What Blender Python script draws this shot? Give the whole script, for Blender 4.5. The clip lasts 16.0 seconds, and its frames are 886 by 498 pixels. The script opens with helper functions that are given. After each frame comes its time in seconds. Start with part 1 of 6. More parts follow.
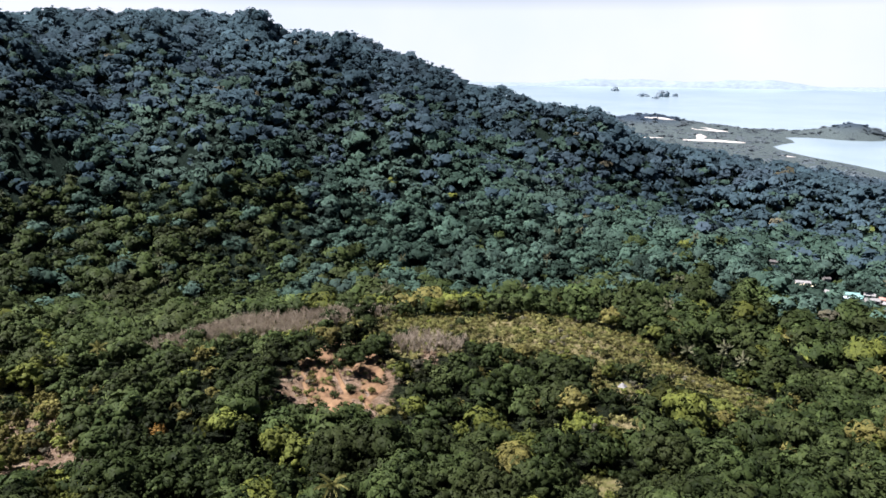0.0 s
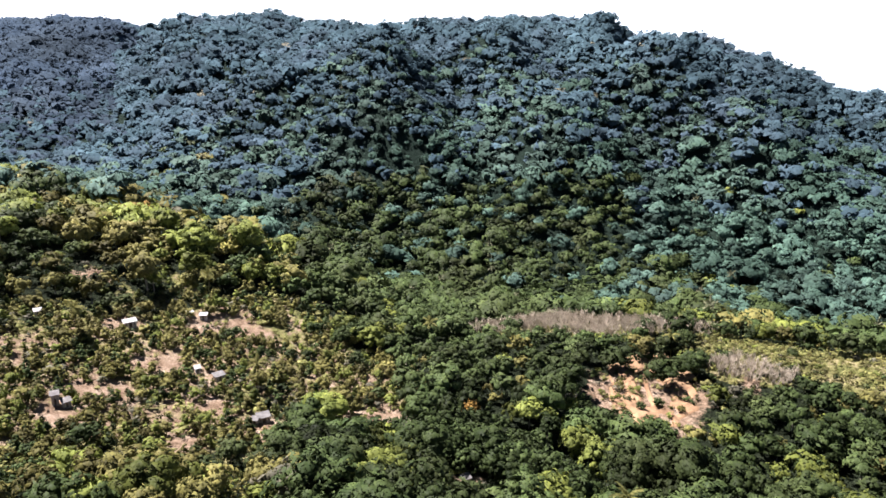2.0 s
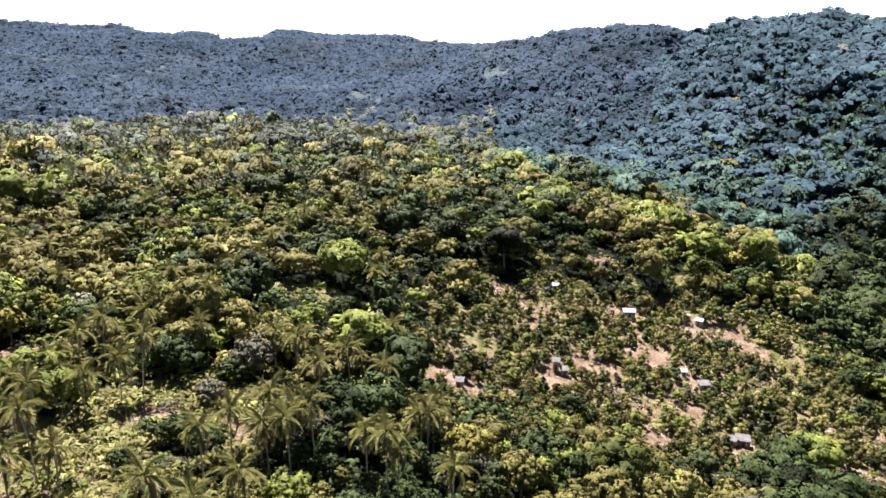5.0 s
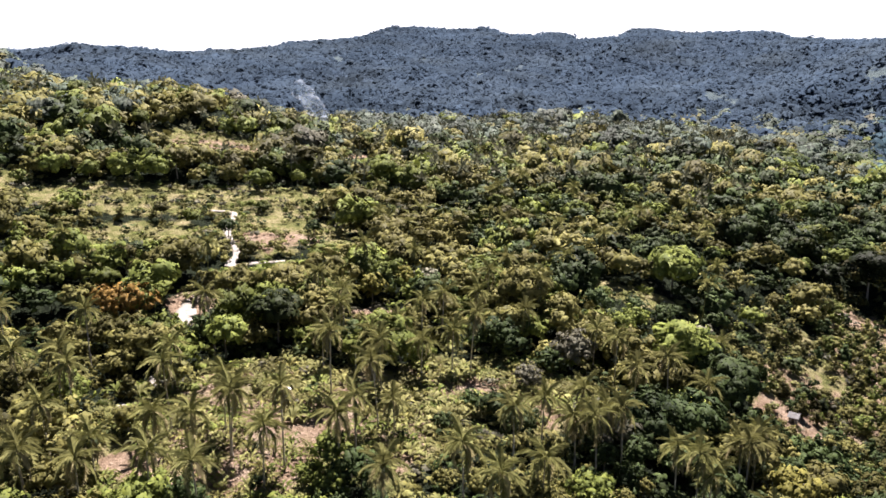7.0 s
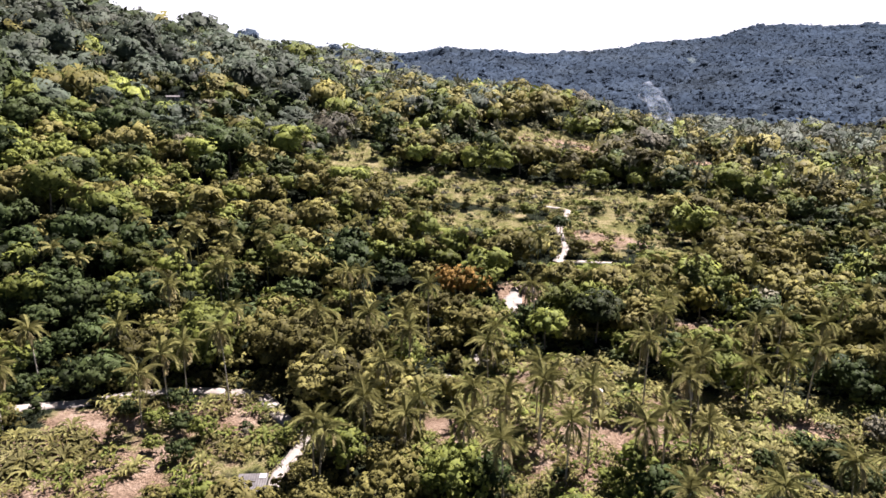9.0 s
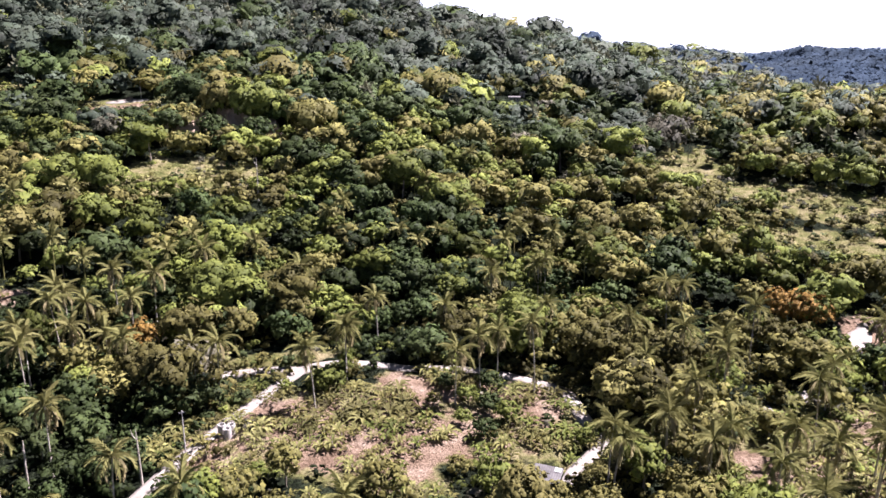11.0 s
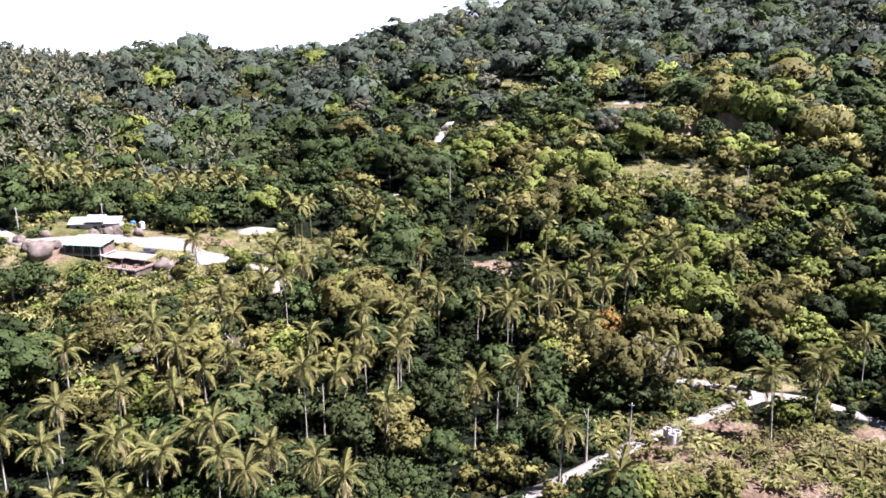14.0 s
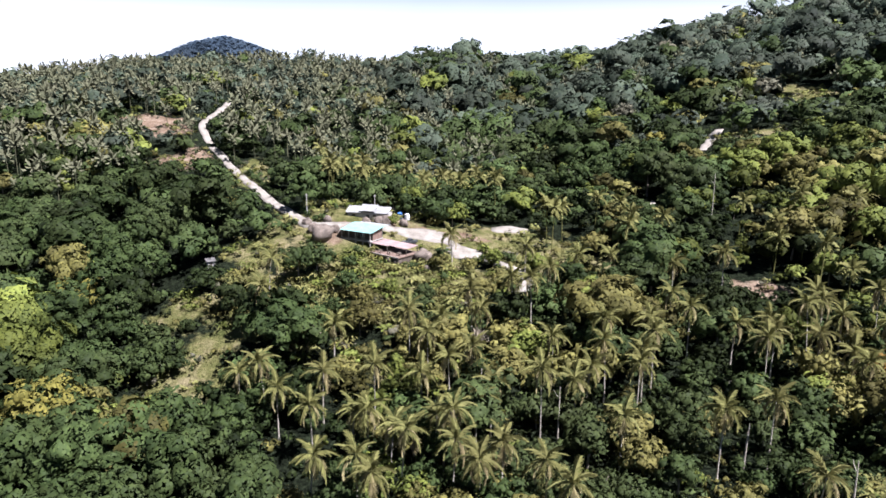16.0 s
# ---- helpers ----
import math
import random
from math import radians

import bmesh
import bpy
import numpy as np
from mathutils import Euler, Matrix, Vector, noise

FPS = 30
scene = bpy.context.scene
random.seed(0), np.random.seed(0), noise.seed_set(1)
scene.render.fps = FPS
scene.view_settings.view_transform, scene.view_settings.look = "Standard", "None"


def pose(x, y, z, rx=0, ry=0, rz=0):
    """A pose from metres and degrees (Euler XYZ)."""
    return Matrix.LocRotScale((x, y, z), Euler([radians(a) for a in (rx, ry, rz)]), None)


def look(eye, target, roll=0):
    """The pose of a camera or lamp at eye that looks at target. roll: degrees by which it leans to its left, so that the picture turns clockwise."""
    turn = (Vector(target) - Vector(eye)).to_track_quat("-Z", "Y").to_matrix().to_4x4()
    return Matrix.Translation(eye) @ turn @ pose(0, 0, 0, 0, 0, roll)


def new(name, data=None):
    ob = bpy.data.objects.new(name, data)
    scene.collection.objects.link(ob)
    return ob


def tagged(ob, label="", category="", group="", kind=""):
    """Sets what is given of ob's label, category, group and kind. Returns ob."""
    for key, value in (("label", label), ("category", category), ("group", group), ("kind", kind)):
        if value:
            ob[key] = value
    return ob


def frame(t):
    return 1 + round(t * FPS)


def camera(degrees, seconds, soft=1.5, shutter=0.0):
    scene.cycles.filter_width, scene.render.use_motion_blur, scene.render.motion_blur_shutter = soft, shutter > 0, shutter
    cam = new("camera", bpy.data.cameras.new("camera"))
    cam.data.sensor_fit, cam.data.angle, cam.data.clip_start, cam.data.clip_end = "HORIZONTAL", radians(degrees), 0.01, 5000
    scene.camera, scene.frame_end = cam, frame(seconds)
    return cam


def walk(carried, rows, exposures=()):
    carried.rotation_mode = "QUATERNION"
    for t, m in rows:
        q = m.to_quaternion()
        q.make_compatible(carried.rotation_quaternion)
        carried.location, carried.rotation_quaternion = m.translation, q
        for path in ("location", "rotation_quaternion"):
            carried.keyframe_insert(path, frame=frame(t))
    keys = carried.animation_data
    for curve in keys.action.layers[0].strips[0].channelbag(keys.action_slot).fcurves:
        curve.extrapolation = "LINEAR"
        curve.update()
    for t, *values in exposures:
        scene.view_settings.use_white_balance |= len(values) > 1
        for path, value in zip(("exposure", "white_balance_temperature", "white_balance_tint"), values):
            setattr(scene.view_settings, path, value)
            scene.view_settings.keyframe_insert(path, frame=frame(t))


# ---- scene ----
EXPOSURE = 1.80
cam = camera(63.50, 16.0, soft=1.6)
EYE_Z = 170.0
# seconds, turn to the left, tilt, roll: a hovering aircraft that turns on the spot
TURN = [
    (0.0, 0.00, -14.36, 0.45),
    (0.5, 6.33, -14.38, 0.42),
    (1.0, 13.10, -14.37, 0.28),
    (1.5, 19.40, -14.36, 0.22),
    (2.0, 26.13, -14.33, 0.16),
    (2.5, 32.46, -14.28, 0.11),
    (3.0, 39.24, -14.24, 0.03),
    (3.5, 45.59, -14.18, -0.05),
    (6.0, 79.71, -14.10, 0.00),
    (6.5, 85.97, -14.11, -0.04),
    (7.0, 93.12, -14.12, -0.02),
    (7.5, 99.35, -14.11, -0.01),
    (8.0, 106.46, -14.10, 0.03),
    (8.5, 112.68, -14.06, 0.03),
    (9.0, 119.71, -14.02, 0.09),
    (11.5, 152.06, -13.88, 0.05),
    (12.0, 158.68, -13.88, 0.13),
    (12.5, 164.81, -13.87, 0.14),
    (13.0, 171.14, -13.83, 0.12),
    (13.5, 177.03, -13.78, 0.15),
    (14.0, 183.35, -13.72, 0.19),
    (14.5, 189.28, -13.70, 0.22),
    (15.0, 195.60, -13.64, 0.25),
    (15.5, 200.24, -13.57, 0.23),
    (16.0, 203.66, -13.52, 0.33),
]
walk(cam, [(t, pose(0, 0, EYE_Z, 90 + tilt, 0, yaw) @ pose(0, 0, 0, 0, 0, roll)) for t, yaw, tilt, roll in TURN],
     exposures=[(t, EXPOSURE + change, kelvin, tint) for t, change, kelvin, tint in (
         (0.0, -0.44, 6050, 16), (1.0, 0.08, 6050, 16), (2.0, 0.42, 6150, 17), (3.5, 0.60, 6150, 18), (6.0, 0.42, 6300, 17), (7.0, 0.30, 6300, 18), (9.0, 0.17, 6300, 23),
         (11.5, 0.40, 5800, 30), (12.5, 0.48, 5680, 33), (14.5, 0.22, 5750, 21), (16.0, -0.10, 5700, 17))])

# ---- light ----
SUN_YAW, SUN_HEIGHT = 82.0, 60.0
world = bpy.data.worlds.new("world")
scene.world = world
world.use_nodes = True
wn = world.node_tree.nodes
sky = wn.new("ShaderNodeTexSky")
sky.sky_type, sky.sun_disc = "NISHITA", False
sky.sun_elevation, sky.sun_rotation = radians(SUN_HEIGHT), radians(-SUN_YAW)
sky.air_density, sky.dust_density, sky.ozone_density = 0.6, 0.3, 1.0
wn["Background"].inputs["Strength"].default_value = 0.020
# thin bright haze over the blue, thickest towards the horizon
height = wn.new("ShaderNodeSeparateXYZ")
coords = wn.new("ShaderNodeTexCoord")
veil = wn.new("ShaderNodeValToRGB")
for e, (p, c) in zip(veil.color_ramp.elements, ((0.07, 1.0), (0.14, 0.0))):
    e.position, e.color = p, (c, c, c, 1)
cloud = wn.new("ShaderNodeTexNoise")
cloud.inputs["Scale"].default_value, cloud.inputs["Detail"].default_value = 2.2, 5.0
tone = wn.new("ShaderNodeValToRGB")
tone.color_ramp.elements[0].position, tone.color_ramp.elements[0].color = 0.35, (17.3, 18.6, 19.7, 1)
tone.color_ramp.elements[1].position, tone.color_ramp.elements[1].color = 0.65, (20.8, 20.8, 20.8, 1)
haze = wn.new("ShaderNodeMix")
haze.data_type = "RGBA"
wl = world.node_tree.links
wl.new(coords.outputs["Generated"], height.inputs["Vector"])
wl.new(coords.outputs["Generated"], cloud.inputs["Vector"])
wl.new(cloud.outputs["Fac"], tone.inputs["Fac"])
wl.new(height.outputs["Z"], veil.inputs["Fac"])
wl.new(veil.outputs["Color"], haze.inputs["Factor"])
wl.new(sky.outputs["Color"], haze.inputs["A"])
wl.new(tone.outputs["Color"], haze.inputs["B"])
wl.new(haze.outputs["Result"], wn["Background"].inputs["Color"])
sun_data = bpy.data.lights.new("sun", "SUN")
sun_data.energy, sun_data.angle, sun_data.color = 5.0, radians(0.6), (1.0, 0.925, 0.86)
sun = new("sun", sun_data)
sun.matrix_world = look((-math.sin(radians(SUN_YAW)) * math.cos(radians(SUN_HEIGHT)) * 900, math.cos(radians(SUN_YAW)) * math.cos(radians(SUN_HEIGHT)) * 900, math.sin(radians(SUN_HEIGHT)) * 900), (0, 0, 0))

# ---- materials ----
def material(name):
    m = bpy.data.materials.new(name)
    m.use_nodes = True
    nt = m.node_tree
    return m, nt, nt.nodes, nt.links, nt.nodes["Principled BSDF"]


def ramp(nodes, stops):
    r = nodes.new("ShaderNodeValToRGB")
    while len(r.color_ramp.elements) < len(stops):
        r.color_ramp.elements.new(0.5)
    for e, (p, c) in zip(r.color_ramp.elements, stops):
        e.position, e.color = p, (*c, 1)
    return r


def blotches(nodes, links, scale, detail=3.0, rough=0.6):
    pos = nodes.new("ShaderNodeNewGeometry")
    n = nodes.new("ShaderNodeTexNoise")
    n.inputs["Scale"].default_value, n.inputs["Detail"].default_value, n.inputs["Roughness"].default_value = scale, detail, rough
    links.new(pos.outputs["Position"], n.inputs["Vector"])
    return n


def mixed(nodes, links, fac, a, b, kind="MIX"):
    m = nodes.new("ShaderNodeMix")
    m.data_type, m.blend_type = "RGBA", kind
    for socket, value in ((m.inputs["Factor"], fac), (m.inputs["A"], a), (m.inputs["B"], b)):
        if isinstance(value, (int, float)):
            socket.default_value = value
        elif isinstance(value, tuple):
            socket.default_value = (*value, 1)
        else:
            links.new(value, socket)
    return m.outputs["Result"]


def leaf_material(name, low, high, patch, patch_size=0.03, through_light=0.12, leaf=1.75, gaps=0.62, shine=0.05):
    """Foliage: leaves of their own shade and tilt with gaps between them, each bunch between low and high, broad drifts towards a third hue.
    leaf: leaves to the metre; a wood of coarser plants carries its own share of that in the attribute coarse."""
    m, nt, nodes, links, bsdf = material(name)
    geo = nodes.new("ShaderNodeNewGeometry")
    low = tuple(0.6 * a + 0.4 * c for a, c in zip(low, high))
    shade = ramp(nodes, [(0.0, low), (0.75, high), (1.0, tuple(c * 1.12 for c in high))])
    links.new(geo.outputs["Random Per Island"], shade.inputs["Fac"])
    drift = blotches(nodes, links, patch_size)
    some = nodes.new("ShaderNodeMapRange")
    some.inputs["From Min"].default_value, some.inputs["From Max"].default_value = 0.45, 0.7
    some.inputs["To Max"].default_value = 0.75
    links.new(drift.outputs["Fac"], some.inputs["Value"])
    color = mixed(nodes, links, some.outputs["Result"], shade.outputs["Color"], patch)
    tint = nodes.new("ShaderNodeAttribute")
    tint.attribute_name = "tint"
    own = nodes.new("ShaderNodeMath")
    own.inputs[1].default_value = 1.0
    links.new(tint.outputs["Fac"], own.inputs[0])
    color = mixed(nodes, links, 1.0, color, own.outputs["Value"], "MULTIPLY")
    bsdf.inputs["Roughness"].default_value = 0.6
    bsdf.inputs["Specular IOR Level"].default_value = shine
    if gaps:
        coarse = nodes.new("ShaderNodeAttribute")
        coarse.attribute_name = "coarse"
        fine = nodes.new("ShaderNodeMath")
        fine.operation = "MULTIPLY_ADD"
        fine.inputs[1].default_value, fine.inputs[2].default_value = leaf, leaf
        links.new(coarse.outputs["Fac"], fine.inputs[0])
        cells = nodes.new("ShaderNodeTexVoronoi")
        links.new(geo.outputs["Position"], cells.inputs["Vector"])
        links.new(fine.outputs["Value"], cells.inputs["Scale"])
        grain = nodes.new("ShaderNodeSeparateXYZ")
        links.new(cells.outputs["Color"], grain.inputs["Vector"])
        tone = ramp(nodes, [(0.0, (0.80, 0.82, 0.83)), (0.6, (1.0, 1.0, 1.0)), (1.0, (1.20, 1.17, 1.09))])
        links.new(grain.outputs["X"], tone.inputs["Fac"])
        color = mixed(nodes, links, 1.0, color, tone.outputs["Color"], "MULTIPLY")
        tilt = nodes.new("ShaderNodeVectorMath")
        tilt.operation = "SUBTRACT"
        tilt.inputs[1].default_value = (0.5, 0.5, 0.5)
        links.new(cells.outputs["Color"], tilt.inputs[0])
        swing = nodes.new("ShaderNodeVectorMath")
        swing.operation = "MULTIPLY_ADD"
        swing.inputs[1].default_value = (0.44, 0.44, 0.44)
        links.new(tilt.outputs["Vector"], swing.inputs[0])
        links.new(geo.outputs["Normal"], swing.inputs[2])
        level = nodes.new("ShaderNodeVectorMath")
        level.operation = "NORMALIZE"
        links.new(swing.outputs["Vector"], level.inputs[0])
        links.new(level.outputs["Vector"], bsdf.inputs["Normal"])
    links.new(color, bsdf.inputs["Base Color"])
    trans = nodes.new("ShaderNodeBsdfTranslucent")
    links.new(color, trans.inputs["Color"])
    mix = nodes.new("ShaderNodeMixShader")
    mix.inputs["Fac"].default_value = through_light
    links.new(bsdf.outputs["BSDF"], mix.inputs[1])
    links.new(trans.outputs["BSDF"], mix.inputs[2])
    surface = mix.outputs["Shader"]
    if gaps:
        edge = nodes.new("ShaderNodeMath")
        edge.operation = "LESS_THAN"
        edge.inputs[1].default_value = gaps
        links.new(cells.outputs["Distance"], edge.inputs[0])
        cut = nodes.new("ShaderNodeMixShader")
        links.new(edge.outputs["Value"], cut.inputs["Fac"])
        links.new(nodes.new("ShaderNodeBsdfTransparent").outputs["BSDF"], cut.inputs[1])
        links.new(surface, cut.inputs[2])
        surface = cut.outputs["Shader"]
    links.new(surface, nodes["Material Output"].inputs["Surface"])
    return m


def solid_material(name, a, b, scale, rough=0.85, metal=0.0, bump=0.0, fine=None):
    """Two tones in noise at one scale, grain at a finer one."""
    m, nt, nodes, links, bsdf = material(name)
    n = blotches(nodes, links, scale, 4.0)
    tone = ramp(nodes, [(0.32, a), (0.68, b)])
    links.new(n.outputs["Fac"], tone.inputs["Fac"])
    g = blotches(nodes, links, fine or scale * 9, 3.0)
    grain = ramp(nodes, [(0.25, (0.72, 0.72, 0.72)), (0.75, (1.2, 1.2, 1.2))])
    links.new(g.outputs["Fac"], grain.inputs["Fac"])
    links.new(mixed(nodes, links, 0.8, tone.outputs["Color"], grain.outputs["Color"], "MULTIPLY"), bsdf.inputs["Base Color"])
    bsdf.inputs["Roughness"].default_value, bsdf.inputs["Metallic"].default_value = rough, metal
    if bump:
        bp = nodes.new("ShaderNodeBump")
        bp.inputs["Strength"].default_value, bp.inputs["Distance"].default_value = bump, 0.3
        links.new(g.outputs["Fac"], bp.inputs["Height"])
        links.new(bp.outputs["Normal"], bsdf.inputs["Normal"])
    return m


LEAF = {
    "deep": leaf_material("deep_green_leaves", (0.009, 0.017, 0.007), (0.038, 0.055, 0.018), (0.038, 0.046, 0.018), through_light=0.05),
    "fresh": leaf_material("fresh_green_leaves", (0.030, 0.046, 0.016), (0.120, 0.140, 0.031), (0.094, 0.108, 0.028)),
    "olive": leaf_material("olive_leaves", (0.036, 0.036, 0.016), (0.132, 0.124, 0.038), (0.114, 0.102, 0.036)),
    "yellow": leaf_material("yellow_green_leaves", (0.058, 0.058, 0.014), (0.160, 0.146, 0.034), (0.126, 0.116, 0.032)),
    "grey": leaf_material("grey_green_leaves", (0.048, 0.050, 0.034), (0.110, 0.106, 0.074), (0.100, 0.092, 0.064)),
    "rust": leaf_material("rust_orange_leaves", (0.070, 0.044, 0.014), (0.200, 0.118, 0.030), (0.130, 0.090, 0.028)),
    "palm": leaf_material("palm_fronds", (0.048, 0.060, 0.018), (0.198, 0.194, 0.068), (0.152, 0.140, 0.054), 0.05, 0.25, gaps=0),
    "meadow": leaf_material("meadow_herbs", (0.100, 0.112, 0.036), (0.190, 0.190, 0.066), (0.172, 0.155, 0.070), 0.05, leaf=3.0),
    # hill, slope, ridge, far and plain carry distance haze in their leaf colours
    "hill": leaf_material("hazed_hillside_canopy", (0.028, 0.040, 0.033), (0.070, 0.088, 0.064), (0.078, 0.082, 0.066), 0.02, shine=0.04),
    "slope": leaf_material("hazed_slope_canopy", (0.026, 0.050, 0.040), (0.049, 0.085, 0.064), (0.052, 0.078, 0.070), 0.015, 0.1, gaps=0.66, shine=0.02),
    # duller leaves for the hillsides past about 300 m
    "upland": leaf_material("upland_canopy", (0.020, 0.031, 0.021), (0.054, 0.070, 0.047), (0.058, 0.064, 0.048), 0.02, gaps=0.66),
    "ridge": leaf_material("hazed_mountain_canopy", (0.046, 0.077, 0.094), (0.057, 0.093, 0.112), (0.064, 0.088, 0.116), 0.012, 0.32, gaps=0.76, shine=0.0),
    "far": leaf_material("hazed_far_canopy", (0.040, 0.059, 0.086), (0.048, 0.069, 0.098), (0.056, 0.074, 0.092), 0.006, 0.34, gaps=0.74, shine=0.0),
    "plain": leaf_material("hazed_coastal_canopy", (0.094, 0.122, 0.142), (0.118, 0.148, 0.168), (0.124, 0.148, 0.160), 0.008, 0.4, gaps=0.76, shine=0.0),
}
LEAF_KEYS = list(LEAF)
LEAF["palm_old"] = leaf_material("old_palm_fronds", (0.120, 0.108, 0.045), (0.340, 0.295, 0.150), (0.260, 0.210, 0.110), 0.05, 0.3, gaps=0)
# greyer copy of the palm leaves, for palms past 300 m
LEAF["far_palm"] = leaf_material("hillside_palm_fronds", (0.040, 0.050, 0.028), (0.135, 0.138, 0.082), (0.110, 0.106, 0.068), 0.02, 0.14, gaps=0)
BARK = solid_material("grey_bark", (0.16, 0.13, 0.10), (0.30, 0.26, 0.21), 1.5, bump=0.4)
PALM_BARK = solid_material("palm_bark", (0.28, 0.25, 0.20), (0.48, 0.44, 0.38), 1.2, bump=0.4)
DEAD_WOOD = solid_material("bleached_twigs", (0.20, 0.168, 0.125), (0.40, 0.34, 0.26), 0.3, fine=1.2)
CONCRETE = solid_material("pale_concrete", (0.16, 0.142, 0.115), (0.29, 0.265, 0.23), 0.35, bump=0.2)
ROCK = solid_material("granite_boulder", (0.06, 0.046, 0.036), (0.19, 0.155, 0.125), 0.5, bump=0.6)


def ground_material():
    m, nt, nodes, links, bsdf = material("ground")
    # near-black floor tones stand in for the shade between trees
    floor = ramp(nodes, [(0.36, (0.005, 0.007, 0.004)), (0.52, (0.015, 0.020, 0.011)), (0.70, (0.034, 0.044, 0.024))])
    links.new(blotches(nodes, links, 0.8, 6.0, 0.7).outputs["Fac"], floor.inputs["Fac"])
    turf = ramp(nodes, [(0.3, (0.066, 0.082, 0.024)), (0.48, (0.150, 0.148, 0.056)), (0.66, (0.285, 0.245, 0.135))])
    links.new(blotches(nodes, links, 0.16, 6.0, 0.65).outputs["Fac"], turf.inputs["Fac"])
    soil = ramp(nodes, [(0.3, (0.120, 0.080, 0.050)), (0.5, (0.245, 0.176, 0.122)), (0.72, (0.37, 0.295, 0.222))])
    links.new(blotches(nodes, links, 0.2, 6.0, 0.65).outputs["Fac"], soil.inputs["Fac"])
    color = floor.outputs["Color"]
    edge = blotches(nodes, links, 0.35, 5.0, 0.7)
    # farther out the same gap shade is a dark green tone
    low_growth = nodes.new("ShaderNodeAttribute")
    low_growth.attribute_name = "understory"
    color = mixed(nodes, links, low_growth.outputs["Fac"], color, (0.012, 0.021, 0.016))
    # far ground takes the haze-blue colour of the far crowns
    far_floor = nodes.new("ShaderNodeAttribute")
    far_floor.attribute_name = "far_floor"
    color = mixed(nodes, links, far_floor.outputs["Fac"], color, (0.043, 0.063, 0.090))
    # clearings and coastal plain: pale green greyed with haze in the colour
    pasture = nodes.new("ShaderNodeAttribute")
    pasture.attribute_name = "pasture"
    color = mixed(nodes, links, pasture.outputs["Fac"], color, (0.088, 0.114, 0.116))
    for key, layer in (("turf", turf), ("soil", soil)):
        att = nodes.new("ShaderNodeAttribute")
        att.attribute_name = key
        add = nodes.new("ShaderNodeMath")
        add.operation = "ADD"
        links.new(att.outputs["Fac"], add.inputs[0])
        links.new(edge.outputs["Fac"], add.inputs[1])
        cut = nodes.new("ShaderNodeMapRange")
        cut.inputs["From Min"].default_value, cut.inputs["From Max"].default_value = 0.9, 1.08
        links.new(add.outputs["Value"], cut.inputs["Value"])
        color = mixed(nodes, links, cut.outputs["Result"], color, layer.outputs["Color"])
    fine = blotches(nodes, links, 1.6, 4.0, 0.7)
    grain = ramp(nodes, [(0.3, (0.6, 0.6, 0.6)), (0.7, (1.25, 1.25, 1.25))])
    links.new(fine.outputs["Fac"], grain.inputs["Fac"])
    links.new(mixed(nodes, links, 0.8, color, grain.outputs["Color"], "MULTIPLY"), bsdf.inputs["Base Color"])
    bsdf.inputs["Roughness"].default_value = 0.95
    bsdf.inputs["Specular IOR Level"].default_value = 0.03
    bp = nodes.new("ShaderNodeBump")
    bp.inputs["Strength"].default_value, bp.inputs["Distance"].default_value = 1.0, 1.4
    links.new(fine.outputs["Fac"], bp.inputs["Height"])
    links.new(bp.outputs["Normal"], bsdf.inputs["Normal"])
    return m


GROUND = ground_material()


def water_material():
    m, nt, nodes, links, bsdf = material("sea_water")
    tone = ramp(nodes, [(0.35, (0.27, 0.36, 0.41)), (0.65, (0.32, 0.41, 0.45))])
    links.new(blotches(nodes, links, 0.002, 4.0).outputs["Fac"], tone.inputs["Fac"])
    links.new(tone.outputs["Color"], bsdf.inputs["Base Color"])
    bsdf.inputs["Roughness"].default_value = 0.22
    n = blotches(nodes, links, 0.08, 3.0)
    bp = nodes.new("ShaderNodeBump")
    bp.inputs["Strength"].default_value, bp.inputs["Distance"].default_value = 0.25, 1.0
    links.new(n.outputs["Fac"], bp.inputs["Height"])
    links.new(bp.outputs["Normal"], bsdf.inputs["Normal"])
    return m


WATER = water_material()
SLIDE = solid_material("orange_earth", (0.11, 0.060, 0.028), (0.25, 0.155, 0.080), 0.22, 0.95, bump=0.6, fine=1.4)
SAND = solid_material("pale_sand", (0.42, 0.40, 0.36), (0.60, 0.58, 0.54), 0.05)
# sea haze is put into the base colours of coast and islets
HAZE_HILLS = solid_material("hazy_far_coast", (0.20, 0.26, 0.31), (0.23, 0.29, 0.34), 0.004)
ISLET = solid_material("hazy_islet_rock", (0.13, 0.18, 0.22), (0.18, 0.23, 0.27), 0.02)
WALL = {
    "white": solid_material("whitewashed_wall", (0.36, 0.34, 0.32), (0.50, 0.48, 0.45), 0.8),
    "grey": solid_material("bare_block_wall", (0.26, 0.24, 0.22), (0.38, 0.36, 0.33), 0.8),
    "cream": solid_material("cream_wall", (0.55, 0.50, 0.36), (0.66, 0.60, 0.46), 0.8),
    "brown": solid_material("brown_boards", (0.12, 0.08, 0.06), (0.20, 0.14, 0.11), 1.2),
    "green": solid_material("dark_green_boards", (0.035, 0.06, 0.05), (0.07, 0.11, 0.09), 1.2),
}
